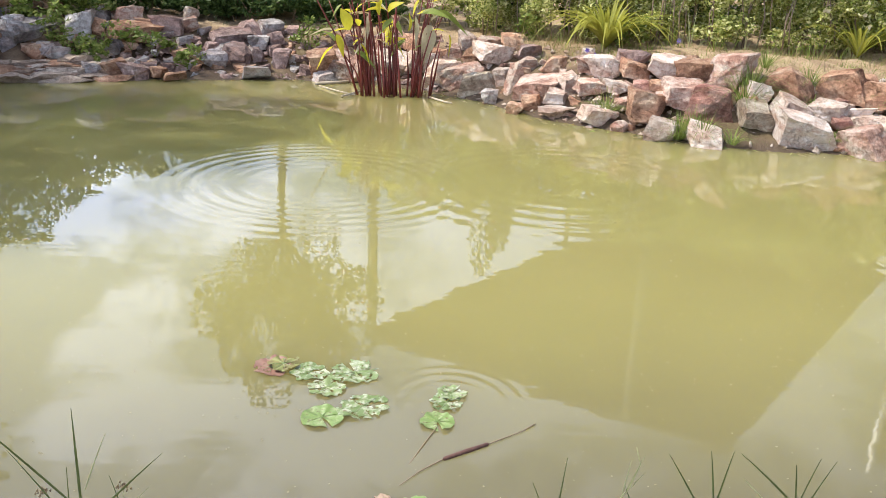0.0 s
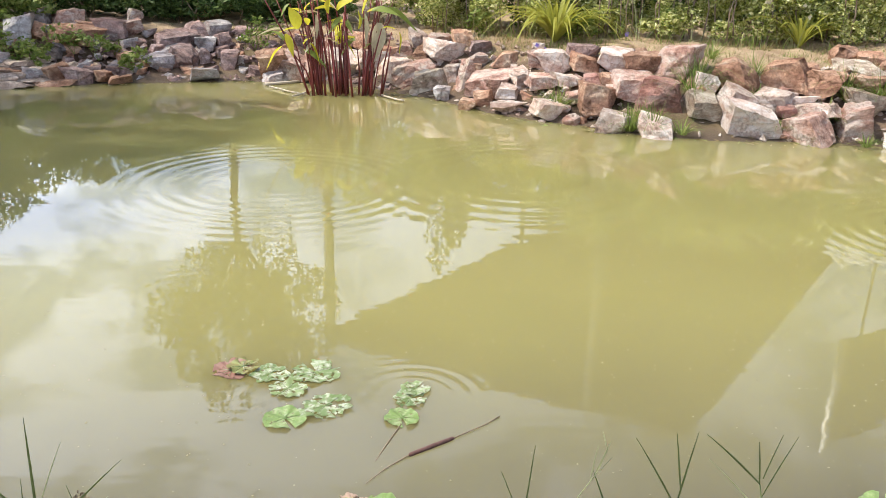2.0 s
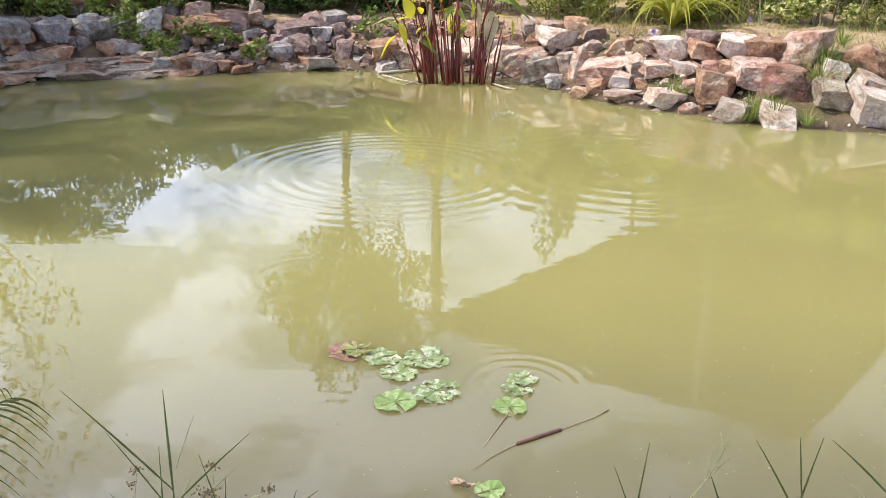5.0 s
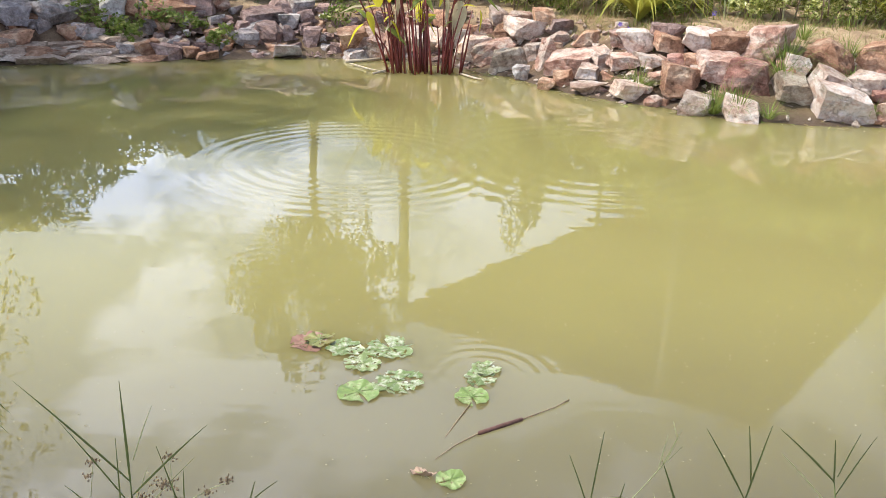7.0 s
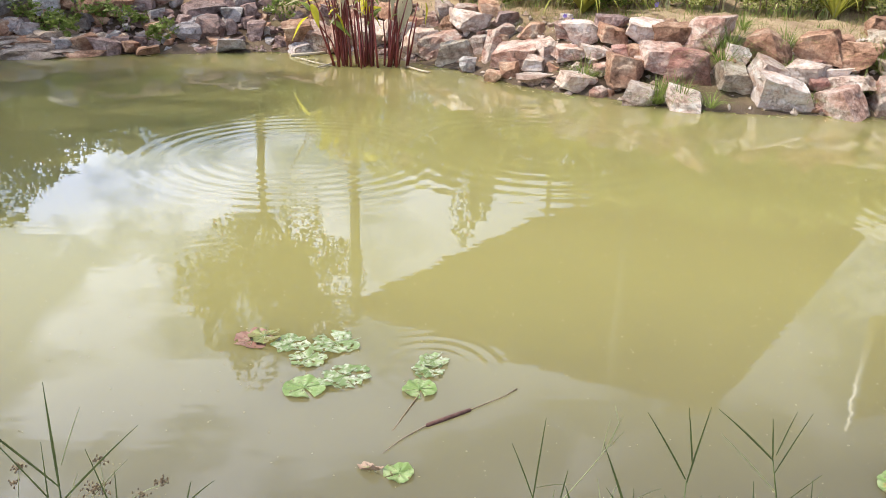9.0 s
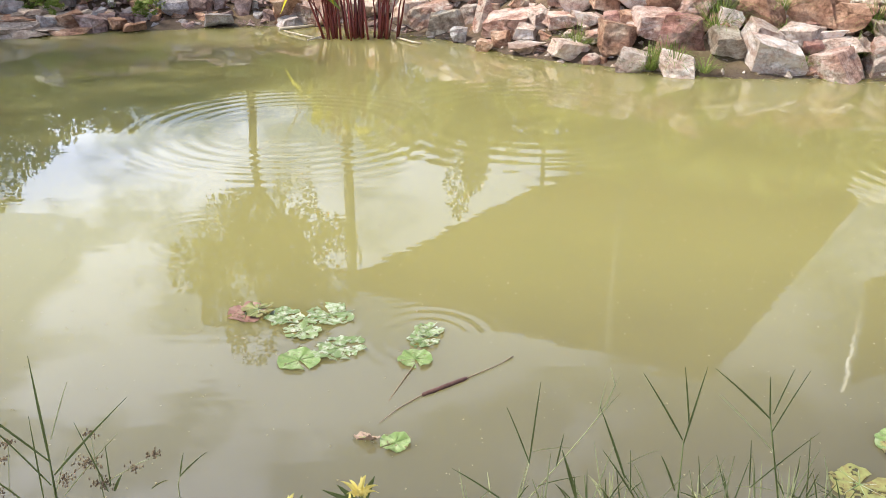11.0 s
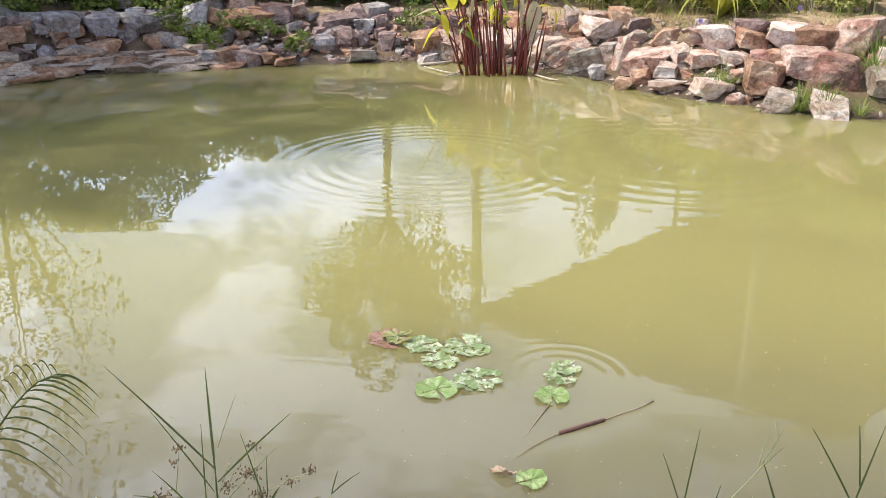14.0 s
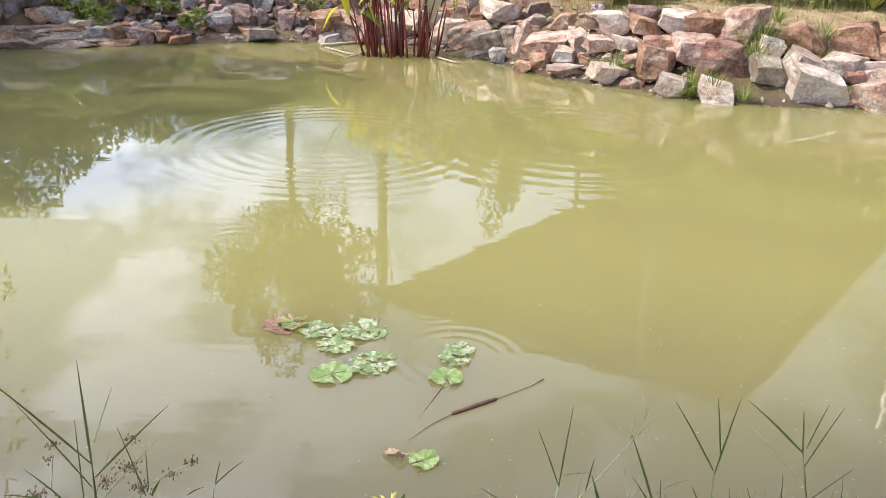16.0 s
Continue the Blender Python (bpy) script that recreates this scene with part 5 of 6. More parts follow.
lily_pad(4.283, 5.304, 0.181, 200, PAD_YELLOW, "small far lily pad at the foot of the rocks", 44, tears=0.30)
lily_pad(3.675, 4.891, 0.111, 250, PAD_YELLOW, "small far lily pad at the foot of the rocks", 45, tears=0.30)
lily_pad(4.786, 5.917, 0.183, 300, PAD_YELLOW, "small far lily pad at the foot of the rocks", 46, tears=0.30)


def cattail():
    t = thing("cattail", *(-0.074, 2.092, 0.004), "broken cattail with a brown seed spike floating on the water", "cattail")
    inv = -Vector(t.location)
    pts = [(-0.074, 2.092, 0.004), (-0.015, 2.169, 0.004), (0.058, 2.239, 0.004), (0.211, 2.337, 0.004), (0.328, 2.420, 0.004), (0.380, 2.471, 0.004)]
    v, f = tube([Vector(q) + inv for q in pts], [0.0012, 0.0022, 0.0024, 0.0024, 0.0018, 0.0032], 8)
    link_mesh("stalk", v, f, STALK, t, smooth=True)
    a, b = Vector(pts[2]) + inv, Vector(pts[3]) + inv
    v, f = tube([a, a.lerp(b, 0.03), a.lerp(b, 0.5), a.lerp(b, 0.97), b], [0.003, 0.0070, 0.0078, 0.0070, 0.003], 12)
    link_mesh("seed_spike", v, f, CATTAIL, t, "dark brown velvety spike", smooth=True)


cattail()


def flecks(n):
    rng = random.Random(21)
    bits = []
    while len(bits) < n:
        x, y = rng.uniform(-3.2, 3.6), rng.uniform(1.4, 7.5)
        if shore_distance(x, y) > -0.05:
            continue
        s = rng.uniform(0.0016, 0.0046)
        q = Vector((x, y, 0.001))
        vs = [q + Vector((s, 0, 0)), q + Vector((0, s * rng.uniform(0.5, 1.2), 0)), q - Vector((s, 0, 0)), q - Vector((0, s, 0)), q + Vector((0, 0, s * 0.6))]
        bits.append((vs, [(0, 1, 4), (1, 2, 4), (2, 3, 4), (3, 0, 4)]))
    return gather(bits)


v, f = flecks(2300)
tagged(link_mesh("floating_flecks", v, f, FLECK), "pale bubbles and bits of debris floating on the pond", "debris", kind="stuff")


# ---- near grass along the camera's bank ----
def grass_plant(x, y, label, name="grass_plant", category="grass", group="grass at the near bank"):
    return thing(name, x, y, float(ground_z(x, y)), label, category, group)


def near_blade(t, a, b, width, material=BLADE, sag=0.003, name="blade"):
    inv = Vector(t.location)
    v, f = ribbon(Vector(a) - inv, Vector(b) - inv, width * 0.66, sag=sag)
    return link_mesh(name, v, f, material, t)


def near_stem(t, pts, r, material=BLADE, name="stem"):
    inv = Vector(t.location)
    v, f = tube([Vector(q) - inv for q in pts], [r * (1 - 0.5 * k / (len(pts) - 1)) for k in range(len(pts))], 6)
    return link_mesh(name, v, f, material, t, smooth=True)


def seed_head(t, at, spread_r, n, seed):
    rng = random.Random(seed)
    inv = Vector(t.location)
    bits = []
    for _ in range(n):
        q = Vector(at) - inv + Vector((rng.gauss(0, spread_r), rng.gauss(0, spread_r * 0.6), rng.gauss(0, spread_r * 0.7)))
        v, f = tube([q - Vector((0, 0, 0.003)), q, q + Vector((0.001, 0, 0.003))], [0.0006, 0.0018, 0.0006], 5)
        bits.append((v, f))
        bits.append(tube([Vector(at) - inv, q], [0.0005, 0.0003], 3))
    v, f = gather(bits)
    return link_mesh("seed_head", v, f, SEED, t)


t = grass_plant(-0.657, 1.3, "dark green grass stem with long spreading blades")
near_stem(t, [(-0.657, 1.3, t.location.z - 0.02), (-0.657, 1.300, 0.403), (-0.655, 1.300, 0.455), (-0.654, 1.300, 0.489)], 0.0028)
near_blade(t, (-0.654, 1.300, 0.486), (-0.630, 1.260, 0.738), 0.008)
near_blade(t, (-0.654, 1.300, 0.486), (-0.827, 1.260, 0.728), 0.009)
near_blade(t, (-0.661, 1.300, 0.431), (-0.756, 1.260, 0.647), 0.006)
near_blade(t, (-0.651, 1.300, 0.455), (-0.475, 1.260, 0.651), 0.006)
near_blade(t, (-0.643, 1.300, 0.536), (-0.606, 1.330, 0.643), 0.003, WISP)
near_blade(t, (-0.681, 1.300, 0.401), (-0.652, 1.260, 0.615), 0.004)
near_blade(t, (-0.721, 1.300, 0.397), (-0.764, 1.260, 0.501), 0.007)
near_blade(t, (-0.740, 1.300, 0.395), (-0.814, 1.260, 0.440), 0.008)
t = grass_plant(-0.566, 1.32, "thin sedge with small brown seed heads")
near_stem(t, [(-0.566, 1.32, t.location.z - 0.02), (-0.577, 1.320, 0.413), (-0.496, 1.320, 0.464), (-0.456, 1.320, 0.481)], 0.0014, WISP)
seed_head(t, (-0.468, 1.320, 0.483), 0.008, 26, 1)
seed_head(t, (-0.506, 1.320, 0.456), 0.007, 18, 2)
near_stem(t, [(-0.566, 1.32, t.location.z - 0.02), (-0.753, 1.320, 0.410), (-0.735, 1.320, 0.508)], 0.0013, WISP)
seed_head(t, (-0.734, 1.320, 0.518), 0.007, 20, 3)
seed_head(t, (-0.750, 1.320, 0.480), 0.006, 14, 7)
near_stem(t, [(-0.566, 1.32, t.location.z - 0.02), (-0.578, 1.320, 0.426), (-0.579, 1.320, 0.528)], 0.0013, WISP)
seed_head(t, (-0.581, 1.320, 0.534), 0.007, 16, 4)
seed_head(t, (-0.594, 1.320, 0.466), 0.012, 40, 5)
seed_head(t, (-0.641, 1.320, 0.427), 0.01, 26, 6)
seed_head(t, (-0.576, 1.320, 0.415), 0.01, 40, 8)
seed_head(t, (-0.788, 1.320, 0.392), 0.012, 40, 9)
near_blade(t, (-0.566, 1.320, 0.397), (-0.585, 1.280, 0.586), 0.0045)
near_blade(t, (-0.554, 1.320, 0.398), (-0.516, 1.280, 0.469), 0.008)
near_blade(t, (-0.559, 1.320, 0.411), (-0.537, 1.280, 0.539), 0.003)
near_blade(t, (-0.651, 1.320, 0.389), (-0.541, 1.350, 0.511), 0.003, WISP)
near_blade(t, (-0.670, 1.320, 0.387), (-0.639, 1.350, 0.482), 0.003, WISP)
t = grass_plant(-0.437, 1.34, "short grass tuft with two narrow blades")
near_stem(t, [(-0.437, 1.34, t.location.z - 0.02), (-0.437, 1.340, 0.394), (-0.431, 1.340, 0.414)], 0.0015, WISP)
near_blade(t, (-0.431, 1.340, 0.414), (-0.360, 1.300, 0.501), 0.004)
near_blade(t, (-0.431, 1.340, 0.414), (-0.404, 1.300, 0.500), 0.0035)
near_blade(t, (-0.489, 1.340, 0.386), (-0.440, 1.300, 0.438), 0.004)
t = grass_plant(0.239, 1.32, "slim grass stem with a bent side blade")
near_stem(t, [(0.239, 1.32, t.location.z - 0.02), (0.241, 1.320, 0.350), (0.257, 1.320, 0.446)], 0.0018, WISP)
near_blade(t, (0.257, 1.320, 0.446), (0.263, 1.280, 0.656), 0.004)
near_blade(t, (0.258, 1.320, 0.442), (0.203, 1.280, 0.601), 0.0032)
near_blade(t, (0.263, 1.320, 0.471), (0.340, 1.350, 0.456), 0.003, WISP)
near_blade(t, (0.210, 1.320, 0.351), (0.100, 1.280, 0.468), 0.006)
near_blade(t, (0.182, 1.320, 0.369), (0.178, 1.350, 0.400), 0.003, WISP)
t = grass_plant(0.269, 1.36, "pale arching grass stalk with a feathery seed tip")
near_stem(t, [(0.269, 1.36, t.location.z - 0.02), (0.263, 1.360, 0.316), (0.322, 1.360, 0.405), (0.374, 1.360, 0.483), (0.409, 1.360, 0.542), (0.424, 1.360, 0.594), (0.412, 1.360, 0.632)], 0.0016, WISP)
near_blade(t, (0.400, 1.360, 0.523), (0.440, 1.390, 0.594), 0.003, WISP)
near_blade(t, (0.395, 1.360, 0.516), (0.414, 1.390, 0.582), 0.003, WISP)
near_blade(t, (0.369, 1.360, 0.312), (0.320, 1.320, 0.474), 0.012)
near_blade(t, (0.320, 1.360, 0.402), (0.322, 1.320, 0.513), 0.004)
near_blade(t, (0.284, 1.360, 0.354), (0.360, 1.320, 0.408), 0.004)
near_blade(t, (0.410, 1.360, 0.536), (0.446, 1.390, 0.555), 0.0025, WISP)
t = grass_plant(0.490, 1.32, "dark green grass stem beside the pond")
near_stem(t, [(0.490, 1.32, t.location.z - 0.02), (0.490, 1.320, 0.342), (0.450, 1.320, 0.409)], 0.002)
near_blade(t, (0.451, 1.320, 0.402), (0.376, 1.280, 0.600), 0.007)
near_blade(t, (0.479, 1.320, 0.345), (0.389, 1.280, 0.502), 0.005)
near_blade(t, (0.465, 1.320, 0.371), (0.443, 1.280, 0.500), 0.003)
near_blade(t, (0.410, 1.320, 0.345), (0.390, 1.350, 0.470), 0.003, WISP)
near_blade(t, (0.453, 1.320, 0.436), (0.523, 1.350, 0.446), 0.003, WISP)
near_blade(t, (0.465, 1.320, 0.367), (0.477, 1.280, 0.427), 0.004)
near_blade(t, (0.427, 1.320, 0.344), (0.385, 1.350, 0.387), 0.004, WISP)
t = grass_plant(0.565, 1.32, "three-pronged green grass stem")
near_stem(t, [(0.565, 1.32, t.location.z - 0.02), (0.565, 1.320, 0.340), (0.559, 1.320, 0.487)], 0.0022)
near_blade(t, (0.560, 1.320, 0.483), (0.568, 1.280, 0.682), 0.0055)
near_blade(t, (0.557, 1.320, 0.491), (0.450, 1.280, 0.671), 0.005)
near_blade(t, (0.565, 1.320, 0.530), (0.526, 1.280, 0.681), 0.0045)
near_blade(t, (0.556, 1.320, 0.368), (0.504, 1.280, 0.485), 0.006)
near_blade(t, (0.525, 1.320, 0.341), (0.592, 1.350, 0.388), 0.003, WISP)
t = grass_plant(0.774, 1.32, "tall grass stem with blades spread like a fan")
near_stem(t, [(0.774, 1.32, t.location.z - 0.02), (0.774, 1.320, 0.334), (0.743, 1.320, 0.462), (0.724, 1.320, 0.538)], 0.0024)
near_blade(t, (0.724, 1.320, 0.535), (0.687, 1.280, 0.658), 0.0045)
near_blade(t, (0.724, 1.320, 0.537), (0.583, 1.280, 0.677), 0.006)
near_blade(t, (0.743, 1.320, 0.459), (0.628, 1.350, 0.576), 0.004, WISP)
near_blade(t, (0.733, 1.320, 0.506), (0.761, 1.280, 0.668), 0.004)
near_blade(t, (0.729, 1.320, 0.548), (0.731, 1.280, 0.673), 0.0035)
near_blade(t, (0.783, 1.320, 0.350), (0.736, 1.280, 0.426), 0.004)
t = grass_plant(0.721, 1.34, "low grass stem with a long side blade")
near_stem(t, [(0.721, 1.34, t.location.z - 0.02), (0.723, 1.340, 0.318), (0.720, 1.340, 0.360)], 0.0018, WISP)
near_blade(t, (0.720, 1.340, 0.354), (0.817, 1.300, 0.517), 0.005)
near_blade(t, (0.718, 1.340, 0.360), (0.684, 1.300, 0.502), 0.0035)
near_blade(t, (0.769, 1.340, 0.346), (0.706, 1.370, 0.333), 0.003, WISP)
near_blade(t, (0.815, 1.340, 0.315), (0.788, 1.300, 0.462), 0.004)
near_blade(t, (0.845, 1.340, 0.315), (0.800, 1.300, 0.508), 0.003)
near_blade(t, (0.621, 1.340, 0.321), (0.585, 1.300, 0.468), 0.003)
near_blade(t, (0.609, 1.340, 0.382), (0.649, 1.370, 0.407), 0.003, WISP)
near_blade(t, (0.622, 1.340, 0.353), (0.634, 1.300, 0.420), 0.004)
t = grass_plant(0.909, 1.34, "small green grass tuft on the near bank")
near_blade(t, (0.921, 1.340, 0.309), (0.830, 1.300, 0.397), 0.004)
near_blade(t, (0.917, 1.340, 0.309), (0.843, 1.300, 0.377), 0.004)
near_blade(t, (0.919, 1.340, 0.309), (0.868, 1.300, 0.409), 0.004)
near_blade(t, (0.921, 1.340, 0.309), (0.911, 1.370, 0.311), 0.004, WISP)
t = grass_plant(0.423, 1.34, "small green grass tuft on the near bank")
near_blade(t, (0.428, 1.340, 0.324), (0.475, 1.370, 0.347), 0.004, WISP)
near_blade(t, (0.423, 1.340, 0.325), (0.406, 1.300, 0.417), 0.004)
near_blade(t, (0.420, 1.340, 0.325), (0.398, 1.370, 0.360), 0.004, WISP)
near_blade(t, (0.433, 1.340, 0.324), (0.434, 1.370, 0.378), 0.004, WISP)
t = grass_plant(0.603, 1.3, "small green grass tuft on the near bank")
near_blade(t, (0.603, 1.300, 0.353), (0.582, 1.330, 0.374), 0.004, WISP)
near_blade(t, (0.596, 1.300, 0.353), (0.604, 1.330, 0.398), 0.004, WISP)
near_blade(t, (0.597, 1.300, 0.353), (0.627, 1.260, 0.416), 0.004)
near_blade(t, (0.609, 1.300, 0.353), (0.537, 1.260, 0.416), 0.004)
t = grass_plant(0.782, 1.26, "small green grass tuft on the near bank")
near_blade(t, (0.779, 1.260, 0.381), (0.739, 1.220, 0.439), 0.004)
near_blade(t, (0.782, 1.260, 0.381), (0.797, 1.220, 0.442), 0.004)
near_blade(t, (0.778, 1.260, 0.381), (0.772, 1.220, 0.497), 0.004)
near_blade(t, (0.791, 1.260, 0.381), (0.784, 1.220, 0.488), 0.004)
t = grass_plant(0.768, 1.27, "small green grass tuft on the near bank")
near_blade(t, (0.763, 1.270, 0.373), (0.771, 1.300, 0.438), 0.004, WISP)
near_blade(t, (0.769, 1.270, 0.373), (0.792, 1.300, 0.436), 0.004, WISP)
near_blade(t, (0.766, 1.270, 0.373), (0.774, 1.300, 0.419), 0.004, WISP)
near_blade(t, (0.770, 1.270, 0.373), (0.783, 1.300, 0.438), 0.004, WISP)
t = grass_plant(0.351, 1.32, "small green grass tuft on the near bank")
near_blade(t, (0.351, 1.320, 0.344), (0.301, 1.280, 0.425), 0.004)
near_blade(t, (0.352, 1.320, 0.344), (0.350, 1.280, 0.404), 0.004)
near_blade(t, (0.342, 1.320, 0.344), (0.304, 1.280, 0.423), 0.004)
near_blade(t, (0.357, 1.320, 0.343), (0.338, 1.280, 0.444), 0.004)
t = grass_plant(0.417, 1.31, "small green grass tuft on the near bank")
near_blade(t, (0.413, 1.310, 0.350), (0.395, 1.270, 0.413), 0.004)
near_blade(t, (0.425, 1.310, 0.350), (0.432, 1.340, 0.421), 0.004, WISP)
near_blade(t, (0.417, 1.310, 0.350), (0.439, 1.270, 0.450), 0.004)
near_blade(t, (0.425, 1.310, 0.350), (0.386, 1.270, 0.424), 0.004)
t = grass_plant(0.624, 1.3, "small green grass tuft on the near bank")
near_blade(t, (0.624, 1.300, 0.352), (0.594, 1.330, 0.358), 0.004, WISP)
near_blade(t, (0.632, 1.300, 0.352), (0.616, 1.330, 0.377), 0.004, WISP)
near_blade(t, (0.614, 1.300, 0.352), (0.656, 1.330, 0.417), 0.004, WISP)
near_blade(t, (0.618, 1.300, 0.352), (0.675, 1.330, 0.405), 0.004, WISP)
t = grass_plant(0.819, 1.31, "small green grass tuft on the near bank")
near_blade(t, (0.824, 1.310, 0.338), (0.861, 1.340, 0.380), 0.004, WISP)
near_blade(t, (0.817, 1.310, 0.338), (0.876, 1.340, 0.351), 0.004, WISP)
near_blade(t, (0.826, 1.310, 0.338), (0.747, 1.270, 0.401), 0.004)
near_blade(t, (0.816, 1.310, 0.338), (0.847, 1.340, 0.351), 0.004, WISP)
t = grass_plant(0.847, 1.3, "small green grass tuft on the near bank")
near_blade(t, (0.844, 1.300, 0.345), (0.796, 1.260, 0.453), 0.004)
near_blade(t, (0.854, 1.300, 0.345), (0.850, 1.260, 0.427), 0.004)
near_blade(t, (0.859, 1.300, 0.345), (0.867, 1.330, 0.411), 0.004, WISP)
near_blade(t, (0.837, 1.300, 0.346), (0.882, 1.330, 0.342), 0.004, WISP)


edge_rng = random.Random(47)
for k in range(11):
    x, y = 0.15 + 0.8 * (k + edge_rng.uniform(-0.4, 0.4)) / 11, edge_rng.uniform(1.27, 1.36)
    t = grass_plant(x, y, "small mixed tuft of green and dry grass blades")
    foot = 0.315 - 0.5 * (y - 1.32)
    for _ in range(edge_rng.randint(2, 4)):
        bx, tall = x + edge_rng.uniform(-0.012, 0.012), edge_rng.uniform(0.05, 0.15)
        near_blade(t, (bx, y, foot), (bx + edge_rng.uniform(-0.055, 0.055), y + edge_rng.uniform(-0.03, 0.03), foot + tall), edge_rng.uniform(0.003, 0.006),
                   edge_rng.choice((BLADE, WISP, WISP)), sag=edge_rng.uniform(-0.006, 0.008))
    near_stem(t, [(x, y, t.location.z - 0.02), (x, y, foot + 0.01)], 0.0015, WISP)


# ---- weeds, tufts and litter on the far bank ----
def tuft(x, y, n, height, seed, material=GRASS, spread_r=0.05, name="grass_tuft", label="green grass tuft growing between the rocks", width=0.0065, lift=0.0):
    rng = random.Random(seed)
    pieces = []
    for _ in range(n):
        a, lean = rng.uniform(0, 6.283), rng.uniform(0.25, 1.65)
        ln = height * rng.uniform(0.5, 1.25)
        out = Vector((math.cos(a), math.sin(a), 0))
        base = out * spread_r * rng.random() - Vector((0, 0, 0.03))
        pieces.append(ribbon(base, base + out * ln * lean * 0.75 + Vector((0, 0, ln * max(0.12, 1.05 - 0.62 * lean))), width, sag=0.16 * ln * lean, side=out.cross(Vector((0, 0, 1))), steps=5))
    v, f = gather(pieces)
    t = link_mesh(name, v, f, material)
    t.location = (x, y, float(ground_z(x, y)) + lift)
    return tagged(t, label, "grass tuft", "grass tufts on the far bank")


tuft(1.75, 8.47, 100, 0.32, 300, lift=0.07)
tuft(1.69, 8.55, 50, 0.24, 301, lift=0.07)
tuft(2.33, 7.73, 134, 0.32, 302, lift=0.06)
tuft(2.53, 7.65, 117, 0.34, 303, lift=0.06)
tuft(2.50, 7.86, 67, 0.28, 304, lift=0.07)
tuft(3.05, 8.09, 100, 0.53, 305, lift=0.07)
tuft(3.18, 8.30, 77, 0.45, 306, lift=0.07)
tuft(4.84, 7.78, 117, 0.38, 307, lift=0.06)
tuft(5.04, 7.83, 134, 0.37, 308, lift=0.07)
tuft(5.21, 7.79, 100, 0.32, 309, lift=0.06)
tuft(4.54, 7.89, 84, 0.37, 310, lift=0.06)
tuft(4.53, 7.75, 50, 0.30, 311, lift=0.07)
tuft(5.39, 7.25, 134, 0.34, 312, lift=0.07)
tuft(5.53, 7.25, 100, 0.32, 313, lift=0.07)
tuft(5.23, 7.34, 84, 0.30, 314, lift=0.06)
tuft(4.17, 7.56, 77, 0.28, 315, lift=0.07)
tuft(5.99, 7.76, 67, 0.32, 316, lift=0.06)
tuft(3.73, 7.54, 43, 0.19, 317, lift=0.07)
tuft(3.75, 8.26, 56, 0.32, 318, lift=0.07)
tuft(5.34, 7.34, 72, 0.32, 319, lift=0.07)
tuft(4.39, 7.12, 50, 0.17, 320, lift=0.07)
tuft(3.47, 8.76, 67, 0.32, 321, lift=0.07)
tuft(2.78, 7.52, 56, 0.24, 322, lift=0.07)
tuft(5.32, 7.89, 77, 0.32, 323, lift=0.06)
tuft(3.69, 7.98, 39, 0.21, 324, lift=0.06)
tuft(5.62, 7.23, 67, 0.32, 325, lift=0.07)
foot_rng = random.Random(78)
for k in range(34):
    u = k / 33
    tuft(0.8 + 7.4 * u + foot_rng.uniform(-0.15, 0.15), 11.6 - 1.75 * math.sin(math.pi * min(1, u * 1.15) * 0.75) + 1.3 * max(0, u - 0.6), 9, foot_rng.uniform(0.35, 0.75), 900 + k,
         foot_rng.choice((GRASS, DRY_GRASS, GRASS, WISP)), 0.12, label="tall wild grass stalks at the hedge foot", width=0.007)
bank_rng = random.Random(77)
placed = 0
while placed < 70:
    x, y = bank_rng.uniform(0.6, 7.0), bank_rng.uniform(7.5, 11.6)
    d = float(shore_distance(x, y))
    if 0.9 < d < 2.6:
        green = bank_rng.random() < 0.45
        tuft(x, y, 16, bank_rng.uniform(0.10, 0.28), 500 + placed, GRASS if green else DRY_GRASS, 0.08,
             label="green grass tuft on the bank top" if green else "dry straw-coloured grass tuft on the bank top", width=0.006)
        placed += 1


def mat_of_grass(n, x0, x1, d0, d1, h, material, seed, label):
    """Short sparse grass over a stretch of bank."""
    rng = random.Random(seed)
    pieces = []
    while len(pieces) < n:
        x, y = rng.uniform(x0, x1), rng.uniform(7.0, 13.6)
        if not d0 < float(shore_distance(x, y)) < d1:
            continue
        q = Vector((x, y, float(ground_z(x, y)) - 0.01))
        a = rng.uniform(0, 6.283)
        out = Vector((math.cos(a), math.sin(a), 0)) * h * rng.uniform(0.2, 0.8)
        pieces.append(ribbon(q, q + out + Vector((0, 0, h * rng.uniform(0.4, 1.0))), 0.006, side=(math.sin(a), -math.cos(a), 0), steps=2))
    v, f = gather(pieces)
    return tagged(link_mesh("bank_grass", v, f, material), label, "grass", kind="stuff")


mat_of_grass(4200, 0.6, 8.0, 0.75, 3.0, 0.07, DRY_GRASS, 61, "short dry grass on the bank top")
mat_of_grass(2600, 0.6, 8.0, 0.75, 3.0, 0.09, GRASS, 62, "short green grass on the bank top")
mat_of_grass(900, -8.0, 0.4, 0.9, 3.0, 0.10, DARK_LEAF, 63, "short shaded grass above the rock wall")


